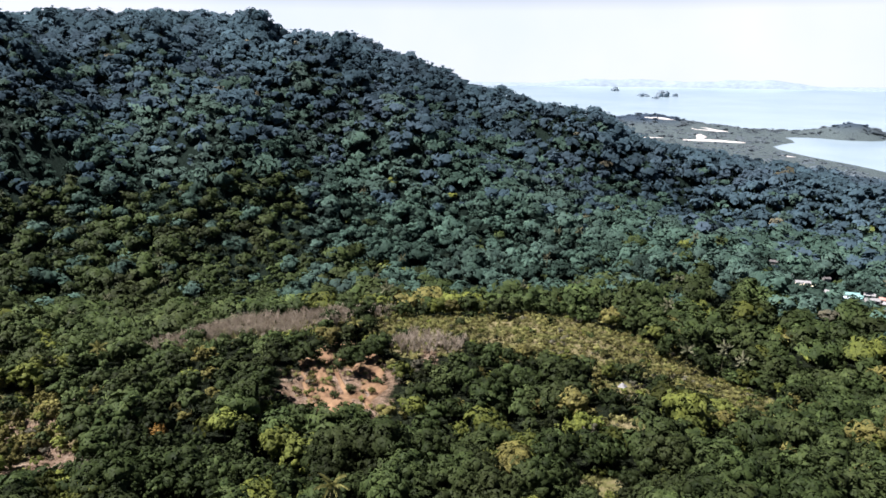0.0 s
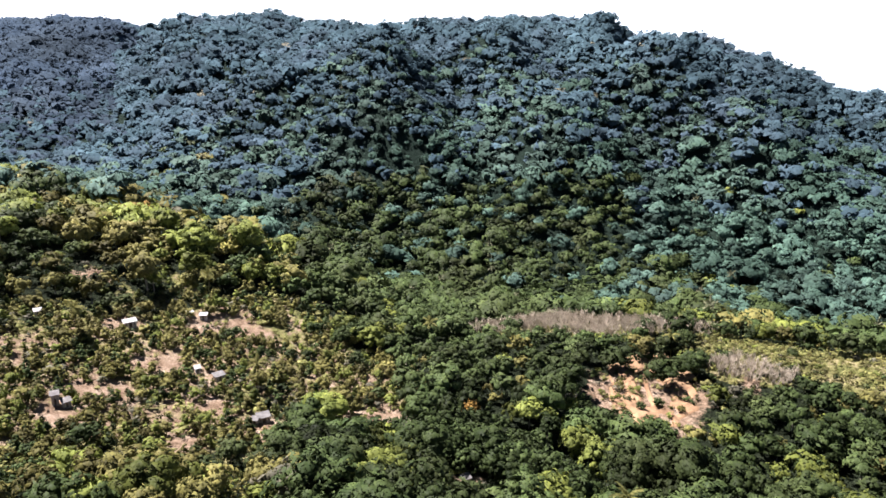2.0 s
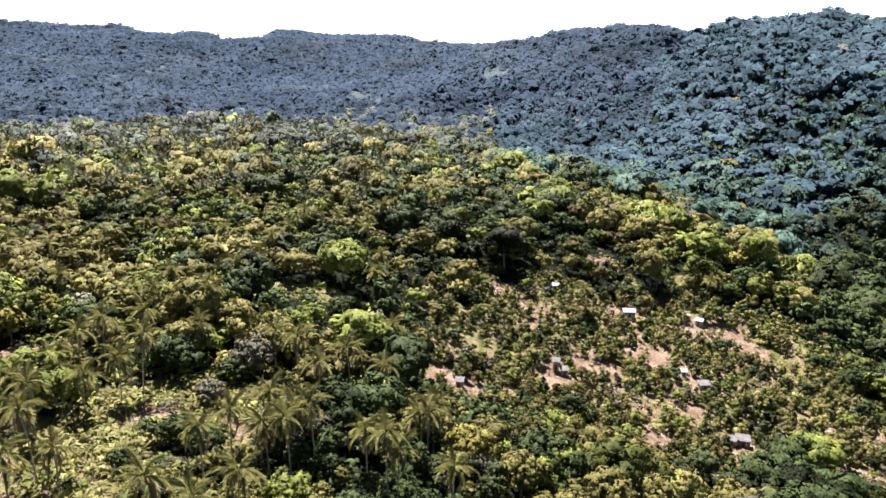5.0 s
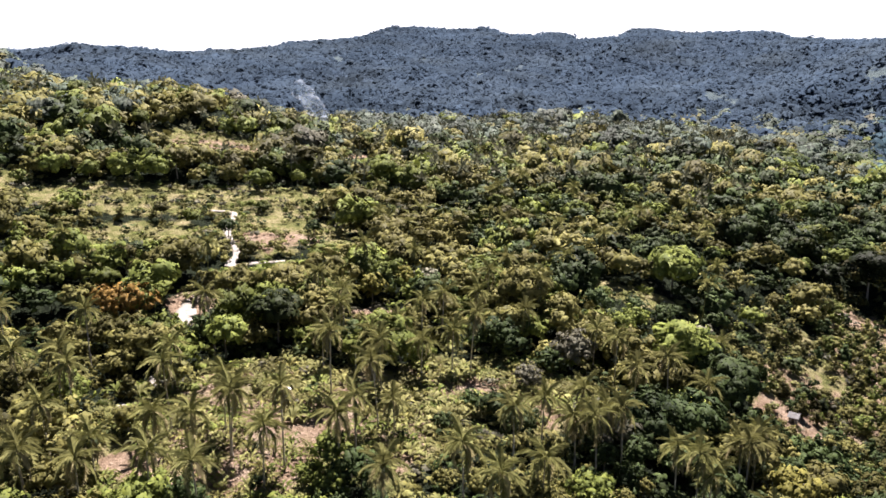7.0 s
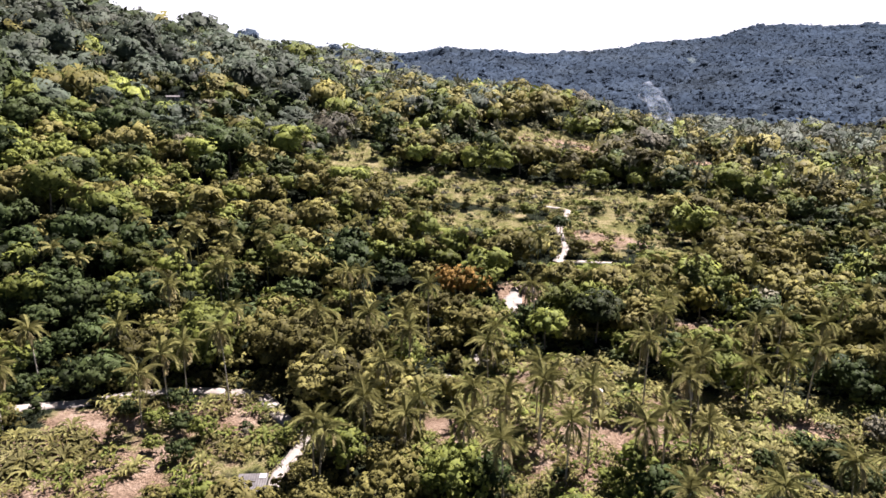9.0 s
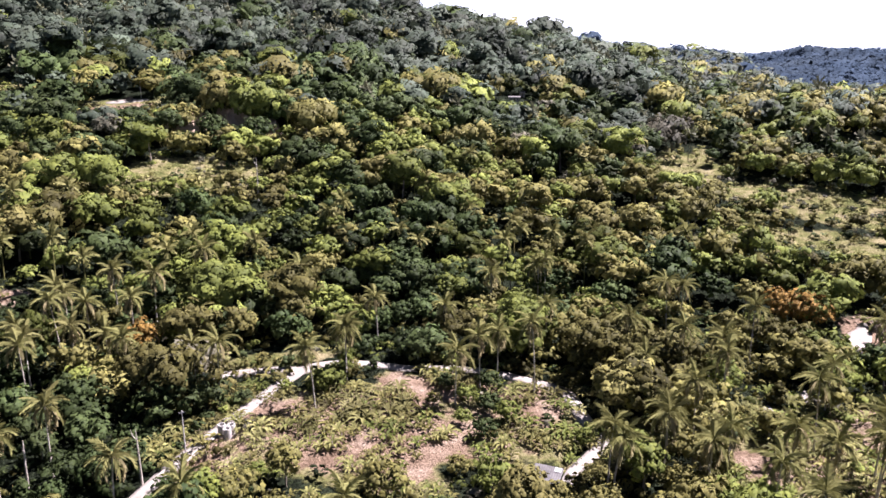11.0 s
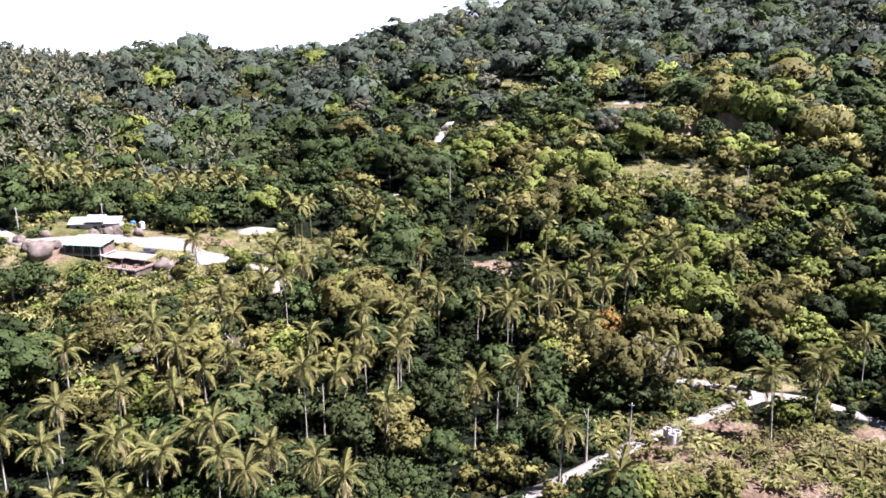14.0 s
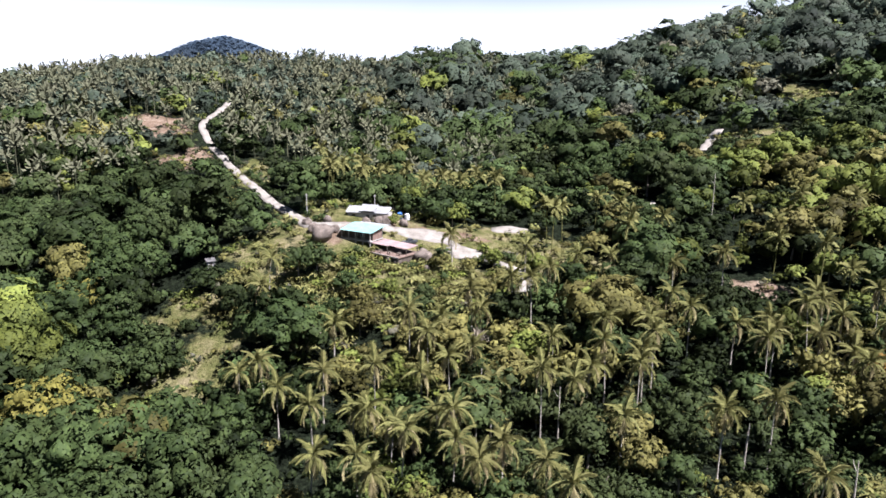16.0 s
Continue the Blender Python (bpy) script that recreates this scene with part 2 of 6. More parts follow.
ROOF = {
    "white": solid_material("white_sheet_roof", (0.18, 0.18, 0.18), (0.34, 0.34, 0.33), 0.5, 0.85),
    "grey": solid_material("weathered_sheet_roof", (0.055, 0.052, 0.05), (0.12, 0.115, 0.11), 0.7, 0.85),
    "cream": solid_material("cream_tile_roof", (0.55, 0.50, 0.34), (0.68, 0.62, 0.44), 0.7, 0.7),
    "teal": solid_material("pale_teal_sheet_roof", (0.16, 0.33, 0.31), (0.26, 0.43, 0.40), 0.4, 0.5),
    "red": solid_material("faded_red_roof", (0.34, 0.17, 0.13), (0.46, 0.28, 0.23), 0.5, 0.7),
    "pink": solid_material("dusty_pink_canvas", (0.22, 0.15, 0.145), (0.32, 0.24, 0.225), 0.6, 0.8),
    "blue": solid_material("pale_blue_roof", (0.45, 0.54, 0.62), (0.60, 0.68, 0.74), 0.4, 0.5),
}
TIMBER = solid_material("dark_timber", (0.05, 0.04, 0.03), (0.11, 0.085, 0.065), 2.0)
GLASS_DARK = solid_material("dark_window_pane", (0.02, 0.025, 0.03), (0.04, 0.045, 0.05), 1.0, 0.1)
CAR_PAINT = solid_material("dark_grey_car_paint", (0.05, 0.055, 0.06), (0.07, 0.075, 0.08), 1.0, 0.35)
TYRE = solid_material("black_rubber", (0.015, 0.015, 0.015), (0.03, 0.03, 0.03), 3.0, 0.9)
BLUE_PLASTIC = solid_material("blue_plastic", (0.03, 0.10, 0.30), (0.05, 0.15, 0.38), 1.0, 0.4)
WHITE_PLASTIC = solid_material("white_plastic", (0.60, 0.60, 0.60), (0.72, 0.72, 0.72), 1.0, 0.4)

# ---- the lie of the land: spot heights as (bearing to the left of north in degrees, distance, height) ----
MOUNTAIN_CREST = [(-18, 880, 65), (-26, 850, 38), (-33, 820, 22), (-13.8, 900, 76), (-11.6, 910, 92), (-9.4, 919, 68), (-7.2, 929, 92), (-5.0, 939, 127), (-2.8, 949, 142), (-0.6, 959, 147), (1.6, 969, 164), (3.8, 978, 175), (5.9, 988, 181), (8.1, 998, 203), (10.2, 1007, 143), (12.2, 1017, 204), (16.2, 1036, 226), (20.1, 1054, 235), (23.8, 1068, 226), (27.3, 1083, 227), (29.7, 1109, 215), (32.2, 1136, 217), (36.3, 1181, 209), (38.5, 1207, 229), (42.7, 1278, 242), (44.9, 1314, 144), (49.2, 1391, 236), (53.5, 1471, 255), (57.7, 1513, 230), (59.8, 1628, 238)]
MOUNTAIN_FOOT = [(28, 470, 12), (20, 470, 10), (10, 460, 9), (0, 470, 10), (-10, 480, 14), (36, 500, 24), (42, 560, 36), (50, 700, 55),
                 (58, 850, 68), (66, 950, 78), (20, 1700, 110), (0, 1500, 20), (40, 1900, 120), (10, 2100, 30)]
KNOLL = [(22, 330, 44), (17, 330, 50), (7, 335, 50), (-5.5, 330, 52), (-14, 320, 52), (21, 225, 62), (9, 220, 52), (-6, 230, 52),
         (-19, 480, 37), (-25, 470, 30), (-24, 320, 36), (-33, 330, 30), (-12, 205, 56), (-30, 200, 58), (10, 140, 64), (-20, 140, 66), (30, 150, 72)]
ORCHARD_SPUR = [(28.6, 320, 53), (35, 320, 67), (42, 330, 83), (49, 400, 92), (55, 450, 101), (66, 560, 106), (77, 640, 112), (41, 200, 68),
                (56, 200, 80), (65, 175, 86), (48, 280, 82), (45, 130, 84), (62, 300, 98), (62, 420, 104)]
PLATEAU = [(75, 200, 103), (75, 400, 111), (92, 650, 112), (84, 660, 112), (71, 600, 108), (90, 150, 107), (90, 300, 112), (90, 90, 108),
           (103, 520, 120), (100, 250, 112), (90, 850, 95), (75, 850, 90), (0, 0, 96), (115, 100, 107)]
FAR_RANGE = [(83, 1150, 96), (103, 1100, 90), (64, 1150, 103), (75, 1550, 150), (95, 1600, 165), (110, 1500, 140)]
FAR_CREST = [(61.8, 1922, 221), (65.7, 2024, 221), (69.4, 2097, 258), (72.9, 2157, 270), (74.7, 2172, 271), (79.0, 2208, 270), (81.6, 2230, 205), (83.3, 2244, 263), (87.6, 2280, 250), (89.7, 2297, 287), (91.8, 2300, 274), (94.7, 2300, 283), (97.8, 2300, 279), (99.8, 2277, 246), (102.2, 2247, 241), (105.4, 2207, 231), (107.9, 2168, 215), (110.4, 2126, 219), (112.5, 2078, 201), (116.9, 1905, 211), (119.9, 1851, 227), (122.5, 1807, 187), (124.3, 1778, 196)]
HILLOCK = [(110, 430, 148), (114, 430, 149), (122, 450, 151), (105.6, 420, 132), (115, 290, 118), (108, 240, 113), (113, 620, 125), (113, 900, 98), (126, 300, 124)]
GREEN_HILL = [(165, 290, 145), (150, 300, 143), (178, 330, 145), (135, 350, 138), (165, 1300, 140), (190, 1100, 110), (150, 1300, 130), (135, 1200, 110)]
HILL_CREST = [(127.7, 945, 192), (131.9, 800, 155), (133.9, 800, 134), (135.9, 800, 195), (137.8, 800, 204), (139.7, 800, 209), (141.6, 800, 206), (144.1, 800, 222), (148.0, 800, 223), (150.0, 800, 237), (157.0, 787, 225), (165.0, 773, 238), (173.0, 760, 224), (179.0, 739, 228), (182.4, 728, 179), (184.5, 717, 211), (186.4, 708, 204), (188.3, 699, 201), (190.3, 693, 167), (194.4, 681, 170), (196.9, 668, 166), (198.7, 657, 166)]
NEAR_GROVE = [(120, 160, 107), (147, 147, 108), (165, 150, 108), (165, 95, 107), (185, 120, 104), (140, 95, 107), (209, 200, 122), (193, 180, 115), (205, 300, 120), (200, 420, 138), (215, 220, 126), (219.4, 280, 131), (222, 370, 142), (221, 430, 150), (228, 150, 100), (232, 220, 110), (228, 300, 126), (232, 420, 146), (215, 1000, 120), (235, 1000, 110)]
GROVE_CREST = [(201.9, 646, 179), (207.4, 634, 171), (211.7, 617, 169), (216.0, 600, 171), (228.5, 561, 166), (234.8, 551, 156)]
COAST = [(-18, 1600, 6), (-22, 1650, 6), (-24.5, 1500, 5), (-27, 1400, 5), (-15, 1500, 7), (-31, 1150, 5), (-24, 1900, 5), (-19, 1900, 6), (-27, 690, 9), (-21, 690, 16), (-31, 690, 8), (-20, 800, 6), (-30, 800, 5), (-30, 600, 6), (-12, 1300, 6), (-22, 1300, 4), (-31, 1250, 3), (-14, 1900, 5), (-22, 2000, 3), (-28, 2080, 4), (-31, 2080, 3),
         (-29, 1680, -5), (-34, 1600, -6), (-26.5, 1800, -4), (-32, 1850, -6), (-15, 2450, -6), (-22, 2350, -6), (-28, 2300, -6), (-10, 2600, -6), (-33, 2150, -6),
         (-29.4, 2120, 40), (-15.8, 2200, 40), (2, 2600, -6), (20, 3000, -8)]
FAR_PEAK = [(220, 3300, 325), (222.5, 3300, 295), (226.7, 3300, 195), (217.5, 3300, 280), (214, 3300, 190), (207, 3300, 90), (220, 2700, 60)]
ROUND = [(280, 200, 92), (280, 600, 105), (310, 200, 72), (310, 500, 40), (300, 1200, 10), (260, 1200, 60), (250, 250, 104)] + [(a, 3900, -12) for a in range(0, 360, 20)]
SPOTS = np.array(MOUNTAIN_CREST + MOUNTAIN_FOOT + KNOLL + ORCHARD_SPUR + PLATEAU + FAR_RANGE + FAR_CREST + HILLOCK + GREEN_HILL + HILL_CREST + NEAR_GROVE + GROVE_CREST + COAST + FAR_PEAK + ROUND, float)


def polar(bearing, dist):
    a = np.radians(bearing)
    return -np.sin(a) * dist, np.cos(a) * dist


def lattice(ix, iy, seed):
    h = (ix.astype(np.int64) * 374761393 + iy.astype(np.int64) * 668265263 + seed * 974634533) & 0x7fffffff
    h = ((h ^ (h >> 13)) * 1274126177) & 0x7fffffff
    return ((h ^ (h >> 16)) & 0xffff) / 65535.0


def value_noise(x, y, size, seed):
    """Smooth noise from -1 to 1 with lumps of that size."""
    x, y = np.asarray(x, float) / size, np.asarray(y, float) / size
    ix, iy = np.floor(x), np.floor(y)
    fx, fy = x - ix, y - iy
    fx, fy = fx * fx * (3 - 2 * fx), fy * fy * (3 - 2 * fy)
    a, b = lattice(ix, iy, seed), lattice(ix + 1, iy, seed)
    c, d = lattice(ix, iy + 1, seed), lattice(ix + 1, iy + 1, seed)
    return 2 * ((a + (b - a) * fx) * (1 - fy) + (c + (d - c) * fx) * fy) - 1


SX, SY = polar(SPOTS[:, 0], SPOTS[:, 1])
GAP = np.hypot(SX[:, None] - SX, SY[:, None] - SY)
ONES = np.ones((len(SX), 1))
WEIGHTS = np.linalg.solve(np.block([[np.sqrt(GAP ** 2 + 400), ONES], [ONES.T, np.zeros((1, 1))]]), np.append(SPOTS[:, 2], 0))


# ribs that come down from the mountain's crest: the rise and (bearing, distance) from top to foot
SPURS = [(50, [(10.4, 890), (9.6, 830), (3.8, 724), (-3, 664), (-10, 590)]), (50, [(22.6, 880), (21.2, 820), (17.7, 704), (15, 628), (11, 540)]),
         (36, [(-9.0, 870), (-13, 824), (-19, 740)]), (44, [(31, 850), (28.5, 716), (24.5, 560)]), (40, [(46, 1180), (42, 1000), (36, 780), (33, 620)]), (32, [(36, 1030), (31.5, 860), (29.8, 700)])]


def spur_rise(x, y):
    rise = np.zeros(np.shape(x))
    for lift, line in SPURS:
        p = [polar(b, d) for b, d in line]
        best = np.full(np.shape(x), 1e9)
        for (ax, ay), (bx, by) in zip(p, p[1:]):
            t = np.clip(((x - ax) * (bx - ax) + (y - ay) * (by - ay)) / ((bx - ax) ** 2 + (by - ay) ** 2), 0, 1)
            best = np.minimum(best, np.hypot(x - ax - t * (bx - ax), y - ay - t * (by - ay)))
        rise += lift * np.exp(-(best / 52) ** 2)
    return rise


def land(x, y):
    """Height of the bare ground."""
    x, y = np.asarray(x, float), np.asarray(y, float)
    flat, out = np.stack([x.ravel(), y.ravel()], 1), []
    for part_xy in np.array_split(flat, max(1, len(flat) // 20000)):
        reach = np.sqrt((part_xy[:, :1] - SX) ** 2 + (part_xy[:, 1:] - SY) ** 2 + 400)
        out.append(reach @ WEIGHTS[:-1] + WEIGHTS[-1])
    z = np.concatenate(out).reshape(x.shape)
    dist = np.hypot(x, y)
    bearing = np.degrees(np.arctan2(-x, y))
    steep = np.clip((dist - 400) / 500, 0, 1) * np.clip((z - 12) / 60, 0, 1) * np.clip((2900 - dist) / 400, 0, 1)
    spur = 1 - 2 * np.abs(value_noise(bearing * 9 + 0.09 * dist, dist * 0.25, 62, 3))
    z = z + steep * (spur_rise(x, y) + (12 - 4 * np.clip((dist - 850) / 200, 0, 1)) * (spur - 0.3) + 6 * value_noise(x, y, 90, 5))
    z = z + np.clip(dist / 150, 0, 1) * np.clip((z - 4) / 30, 0, 1) * (1.6 * value_noise(x, y, 38, 7) + 0.6 * value_noise(x, y, 13, 8))
    return z

# ---- the plan: open ground as (bearing, distance, half width, half depth), tracks as (bearing, distance) ----
BARE_SOIL = [(8.4, 252, 17, 20), (11.8, 245, 9, 9), (1, 271, 4, 9), (31.7, 203, 8, 8), (24, 166, 5, 4), (44, 265, 17, 11), (46, 205, 7, 6), (41.5, 197, 7, 6),
             (50, 229, 9, 6), (54, 214, 11, 6), (57.5, 201, 8, 6), (65, 180, 9, 5), (61, 256, 7, 5), (51, 258, 9, 4), (48, 183, 7, 9),
             (53.5, 300, 7, 5), (110, 374, 20, 9), (106.8, 243, 12, 9), (99.6, 404, 8, 12), (88, 137, 12, 7), (84, 133, 6, 5)]
MORE_SOIL = [(212.3, 211, 6, 4), (203, 216, 12, 4), (207.5, 219, 9, 4), (224.3, 373, 9, 8), (224.4, 331, 9, 7), (226.4, 406, 9, 9), (169, 353, 13, 6), (154, 121, 18, 13), (148, 110, 9, 6), (178.5, 194, 8, 4), (225, 395, 16, 9), (222.8, 335, 7, 16), (213, 206, 4, 4),
             (107, 128, 8, 5), (112, 146, 7, 6), (117, 118, 8, 7), (103, 118, 7, 6), (110, 108, 8, 6), (138, 128, 6, 5), (145, 134, 16, 5), (166, 112, 4, 9), (99, 176, 6, 4), (113.5, 192, 6, 8)]
BANKS = [(164.7, 296, 7, 9.5), (161.6, 300, 8, 9.0), (159.0, 292, 3.5, 5.0)]
THICKETS = [(15, 320, 40, 13), (1.5, 282, 12, 8)]
TURF = [(1, 312, 26, 18), (-7, 306, 36, 22), (-15, 302, 36, 22), (-22, 292, 24, 17), (-15.3, 257, 9, 9), (-16, 223, 6, 8), (-13.5, 178, 6, 6), (77, 208, 17, 6), (113, 300, 58, 17),
        (111, 375, 28, 15), (101.6, 240, 10, 8), (126.5, 328, 15, 18), (107, 258, 22, 22), (116.5, 262, 16, 11), (165.5, 258, 22, 13), (177.3, 408, 12, 20), (160.6, 150, 13, 3), (191, 203, 5, 5), (180, 345, 18, 7)]
MORE_TURF = [(208, 186, 20, 7), (213, 182, 13, 10), (224.3, 187, 9, 6), (218, 207, 8, 6), (218.4, 300, 6, 26), (197, 207, 12, 9), (203, 183, 10, 6), (225, 160, 8, 6),
             (222, 172, 9, 5), (169, 352, 26, 9), (210, 216, 24, 15), (199.5, 214, 18, 12), (213, 203, 12, 8)]
PLANTED = [(44, 250, 36, 36), (55, 222, 38, 40), (48, 195, 26, 20), (62, 195, 22, 18), (35, 225, 20, 22)]
CLEARED = [(108, 122, 32, 24), (151, 118, 32, 17), (88, 138, 22, 12), (211, 181, 30, 15)]
# the stretches of track that lie open, by bearing
OPEN_TRACK = {"farm_track": [(109, 112)], "upper_track": [(182, 186)], "terrace_path": [(105, 111)], "concrete_road": [(155, 180), (130, 143.5), (147, 152.5)],
              "side_road": [(157, 168)], "hill_road": [(205, 224)], "yard_lane": [(202, 209), (195, 198)], "hut_lane": [(130, 136)]}

TRACKS = {
    "concrete_road": (2.7, [(178, 100), (173.2, 106), (169.3, 113), (165.9, 120), (163, 128), (160.5, 136), (158.6, 141), (156.6, 145), (151.3, 144), (148.4, 142), (145, 142), (141.6, 142), (137.9, 139), (135.1, 136), (134, 129), (132.6, 122), (131.2, 116)]),
    "side_road": (2.6, [(157.5, 144), (160.9, 145.5), (164.6, 146.5)]),
    "hill_road": (3.6, [(205, 212), (209.8, 213), (213.9, 215), (215.2, 223), (217.3, 250), (219, 280), (220.2, 314), (221.1, 344), (221.9, 367), (222, 388), (220.8, 425), (220.1, 455)]),
    "yard_lane": (3.4, [(208, 211), (206.6, 212), (203.8, 210), (201.5, 202), (198.5, 196), (196.8, 190), (197, 180)]),
    "farm_track": (2.2, [(110.4, 218), (109.7, 230), (110.3, 257), (109.7, 280), (111.5, 284)]),
    "terrace_path": (1.8, [(110.4, 218), (108, 220), (105.5, 221)]),
    "hut_lane": (2.2, [(131.6, 118), (132.8, 112), (134.2, 107), (134.6, 103)]),
    "upper_track": (4.2, [(184.0, 332), (183.4, 347), (182.8, 366)]),
}
# ---- buildings: (bearing, distance, width, depth, height, turn, roof) ----
SHEDS = [(46.6, 272, 2.7, 2.2, 2.0, 20, "white"), (45.6, 270, 3.5, 2.2, 2.2, -15, "white"), (44.8, 224, 4.3, 3.0, 2.2, 25, "grey"), (46.4, 227, 2.0, 1.8, 1.9, 10, "white"),
         (41.5, 199, 4.7, 3.3, 2.2, 12, "grey"), (42.2, 197, 2.3, 2.2, 1.9, -20, "grey"), (51, 258, 5.5, 3.0, 2.4, 10, "white"), (56.7, 207, 2.5, 2.2, 3.7, 0, "grey"),
         (56.0, 206, 2.8, 2.2, 2.0, 15, "grey"), (64.9, 180, 2.6, 2.0, 1.8, -8, "grey"), (57, 264, 2.8, 2.2, 2.0, 0, "white"), (96.2, 409, 3.9, 3.0, 3.1, 0, "cream"),
         (140, 404, 8.6, 2.6, 2.7, 0, "grey"), (139.4, 418, 3.9, 3.0, 2.9, 0, "grey"), (222.2, 206, 2.8, 2.0, 1.9, 10, "grey"), (24, 166, 2.7, 2.0, 1.5, 30, "grey")]
PADS = [(205.2, 212, 9, 4.5), (198.3, 229, 6, 4), (202, 202, 5, 4), (169, 361, 9, 2.6), (113.8, 186, 2.6, 8), (116.8, 151, 0.9, 2.6), (119.2, 140, 1.1, 2.2), (187.2, 255, 1.2, 4)]
SANDS = [(-20, 2050, 46, 26), (-19.6, 1880, 12, 60), (-20.5, 1800, 70, 24), (-15.5, 1830, 40, 14), (-16.5, 2130, 40, 12), (-25.5, 1560, 16, 12), (-27.5, 1330, 14, 12), (-30.5, 1290, 20, 12)]


VILLAGE = [(-26.6, 600, 8, 6, "white"), (-27.6, 586, 12, 6, "white"), (-28.2, 574, 8, 6, "cream"), (-27.4, 560, 6, 5, "cream"), (-29.4, 560, 7, 5, "white"), (-30.0, 534, 4, 4, "white"), (-30.9, 572, 10, 5, "teal"),
           (-31.3, 556, 7, 6, "teal"), (-30.7, 540, 5, 4, "blue"), (-32.0, 580, 7, 5, "white"), (-32.2, 552, 9, 5, "white"), (-33.0, 562, 7, 5, "red"), (-33.3, 540, 7, 5, "white"), (-33.9, 574, 7, 5, "red"), (-34.3, 552, 8, 6, "blue"), (-25.6, 640, 6, 5, "grey"), (-29.2, 622, 5, 4, "grey")]
PASTURES = [(87.2, 1628, 13, 30), (88.1, 1600, 12, 16), (90.5, 1540, 14, 34), (94.5, 1765, 9, 26), (101, 1775, 9, 26), (73.0, 1310, 18, 22), (71.6, 1296, 16, 16), (84.4, 1180, 16, 18), (83.0, 1165, 9, 12), (97.2, 2180, 10, 40), (79.4, 1376, 8, 26),
            (62.8, 1330, 18, 20), (61.6, 1316, 12, 14), (56.2, 1000, 9, 20), (51.5, 1235, 9, 30), (62.7, 1195, 8, 24)]
# trees that stand out: (bearing, distance, height, leaves, shape)
MARKED = [(44.6, 338, 13, "deep", "tall"), (43.2, 334, 12, "deep", "round"), (42.0, 330, 13, "deep", "tall"), (45.9, 342, 11, "deep", "round"), (47.4, 345, 12, "deep", "tall"), (40.9, 327, 10, "deep", "round"),
          (34.0, 266, 9, "deep", "round"), (32.6, 262, 10, "deep", "round"), (187.5, 292, 14, "deep", "tall"), (189.6, 286, 15, "deep", "round"), (191.5, 280, 14, "deep", "tall"), (185.6, 262, 13, "deep", "round"), (193.4, 270, 14, "deep", "round"),
          (64, 126, 9.5, "yellow", "round"), (62.6, 129, 7.5, "yellow", "round"), (117.4, 184, 11, "rust", "round"), (118.9, 186, 10, "rust", "round"), (82.3, 156, 9.5, "grey", "round"), (85.8, 139, 6, "grey", "round"),
          (99, 184, 8, "yellow", "round"), (96.5, 190, 8, "yellow", "tall"), (169.9, 160, 8, "rust", "round"), (203.8, 146, 5, "yellow", "round"), (234.3, 151, 15, "yellow", "round"), (232.3, 147, 12, "olive", "round"), (163.2, 286, 12, "deep", "round"), (160.1, 286, 11, "deep", "round"), (166.4, 288, 13, "deep", "tall"), (168.2, 290, 12, "deep", "round"), (170.4, 296, 11, "grey", "round"), (23.7, 204, 5, "rust", "round"),
          (6.4, 304, 7.5, "deep", "round"), (3, 292, 5, "deep", "round"), (-1.5, 309, 4.5, "deep", "round"), (103.6, 243, 7, "deep", "tall"), (110.2, 243, 8, "deep", "tall"), (189.8, 402, 12, "grey", "round"),
          (227, 222, 17, "deep", "tall"), (229.5, 205, 15, "deep", "round"), (232, 216, 16, "olive", "tall"), (225.5, 232, 15, "deep", "round"), (221.2, 240, 11, "olive", "round"), (231, 168, 11, "deep", "round"), (227.6, 165, 9, "deep", "round"), (33.5, 262, 8, "deep", "round"), (9.3, 243, 3.5, "deep", "round"), (7.9, 248, 4, "deep", "round"), (7.2, 234, 3.2, "fresh", "round"), (11, 254, 2.6, "olive", "shrub"), (12.6, 247, 2.2, "fresh", "shrub"), (6.1, 247, 3, "olive", "round"), (34.6, 258, 7, "deep", "round"),
          (145.4, 133, 3.6, "deep", "round"), (143.4, 127, 4.2, "fresh", "round"), (141.6, 133, 4.6, "deep", "round"), (143.9, 119.5, 3.4, "fresh", "round"), (141.9, 115, 4.4, "deep", "round"), (140, 121, 4.8, "fresh", "round"),
          (146.4, 127, 2.6, "olive", "shrub"), (141.5, 124, 4.4, "deep", "round"), (162.4, 133, 3.4, "deep", "round"),
          (156.6, 134.5, 3, "fresh", "round"),
          (226, 228, 15, "deep", "round"), (228.5, 214, 15, "deep", "tall"), (224, 236, 13, "deep", "round"), (230, 226, 16, "deep", "round"), (223.5, 215, 11, "deep", "tall"), (232.5, 200, 14, "deep", "round"), (226.5, 206, 12, "deep", "round"), (229, 190, 11, "deep", "round"),
          (214, 188.5, 9, "deep", "round"), (215.5, 187, 10, "deep", "tall"), (211.3, 188.5, 4, "deep", "round"), (211.6, 176.5, 6.5, "deep", "round"), (208.1, 175, 4.5, "fresh", "round"), (205.2, 169, 6, "deep", "round"), (201.5, 187, 5, "olive", "round"),
          (199.5, 193, 6, "fresh", "round"), (202.9, 226, 9, "fresh", "round"), (206.2, 236, 10, "fresh", "round"), (204.4, 238, 9, "deep", "tall"), (208.0, 216.5, 1.8, "olive", "shrub"), (209.4, 217, 1.6, "grey", "shrub"), (210.4, 170.5, 4, "olive", "round"), (212.8, 169, 4.5, "deep", "round")]
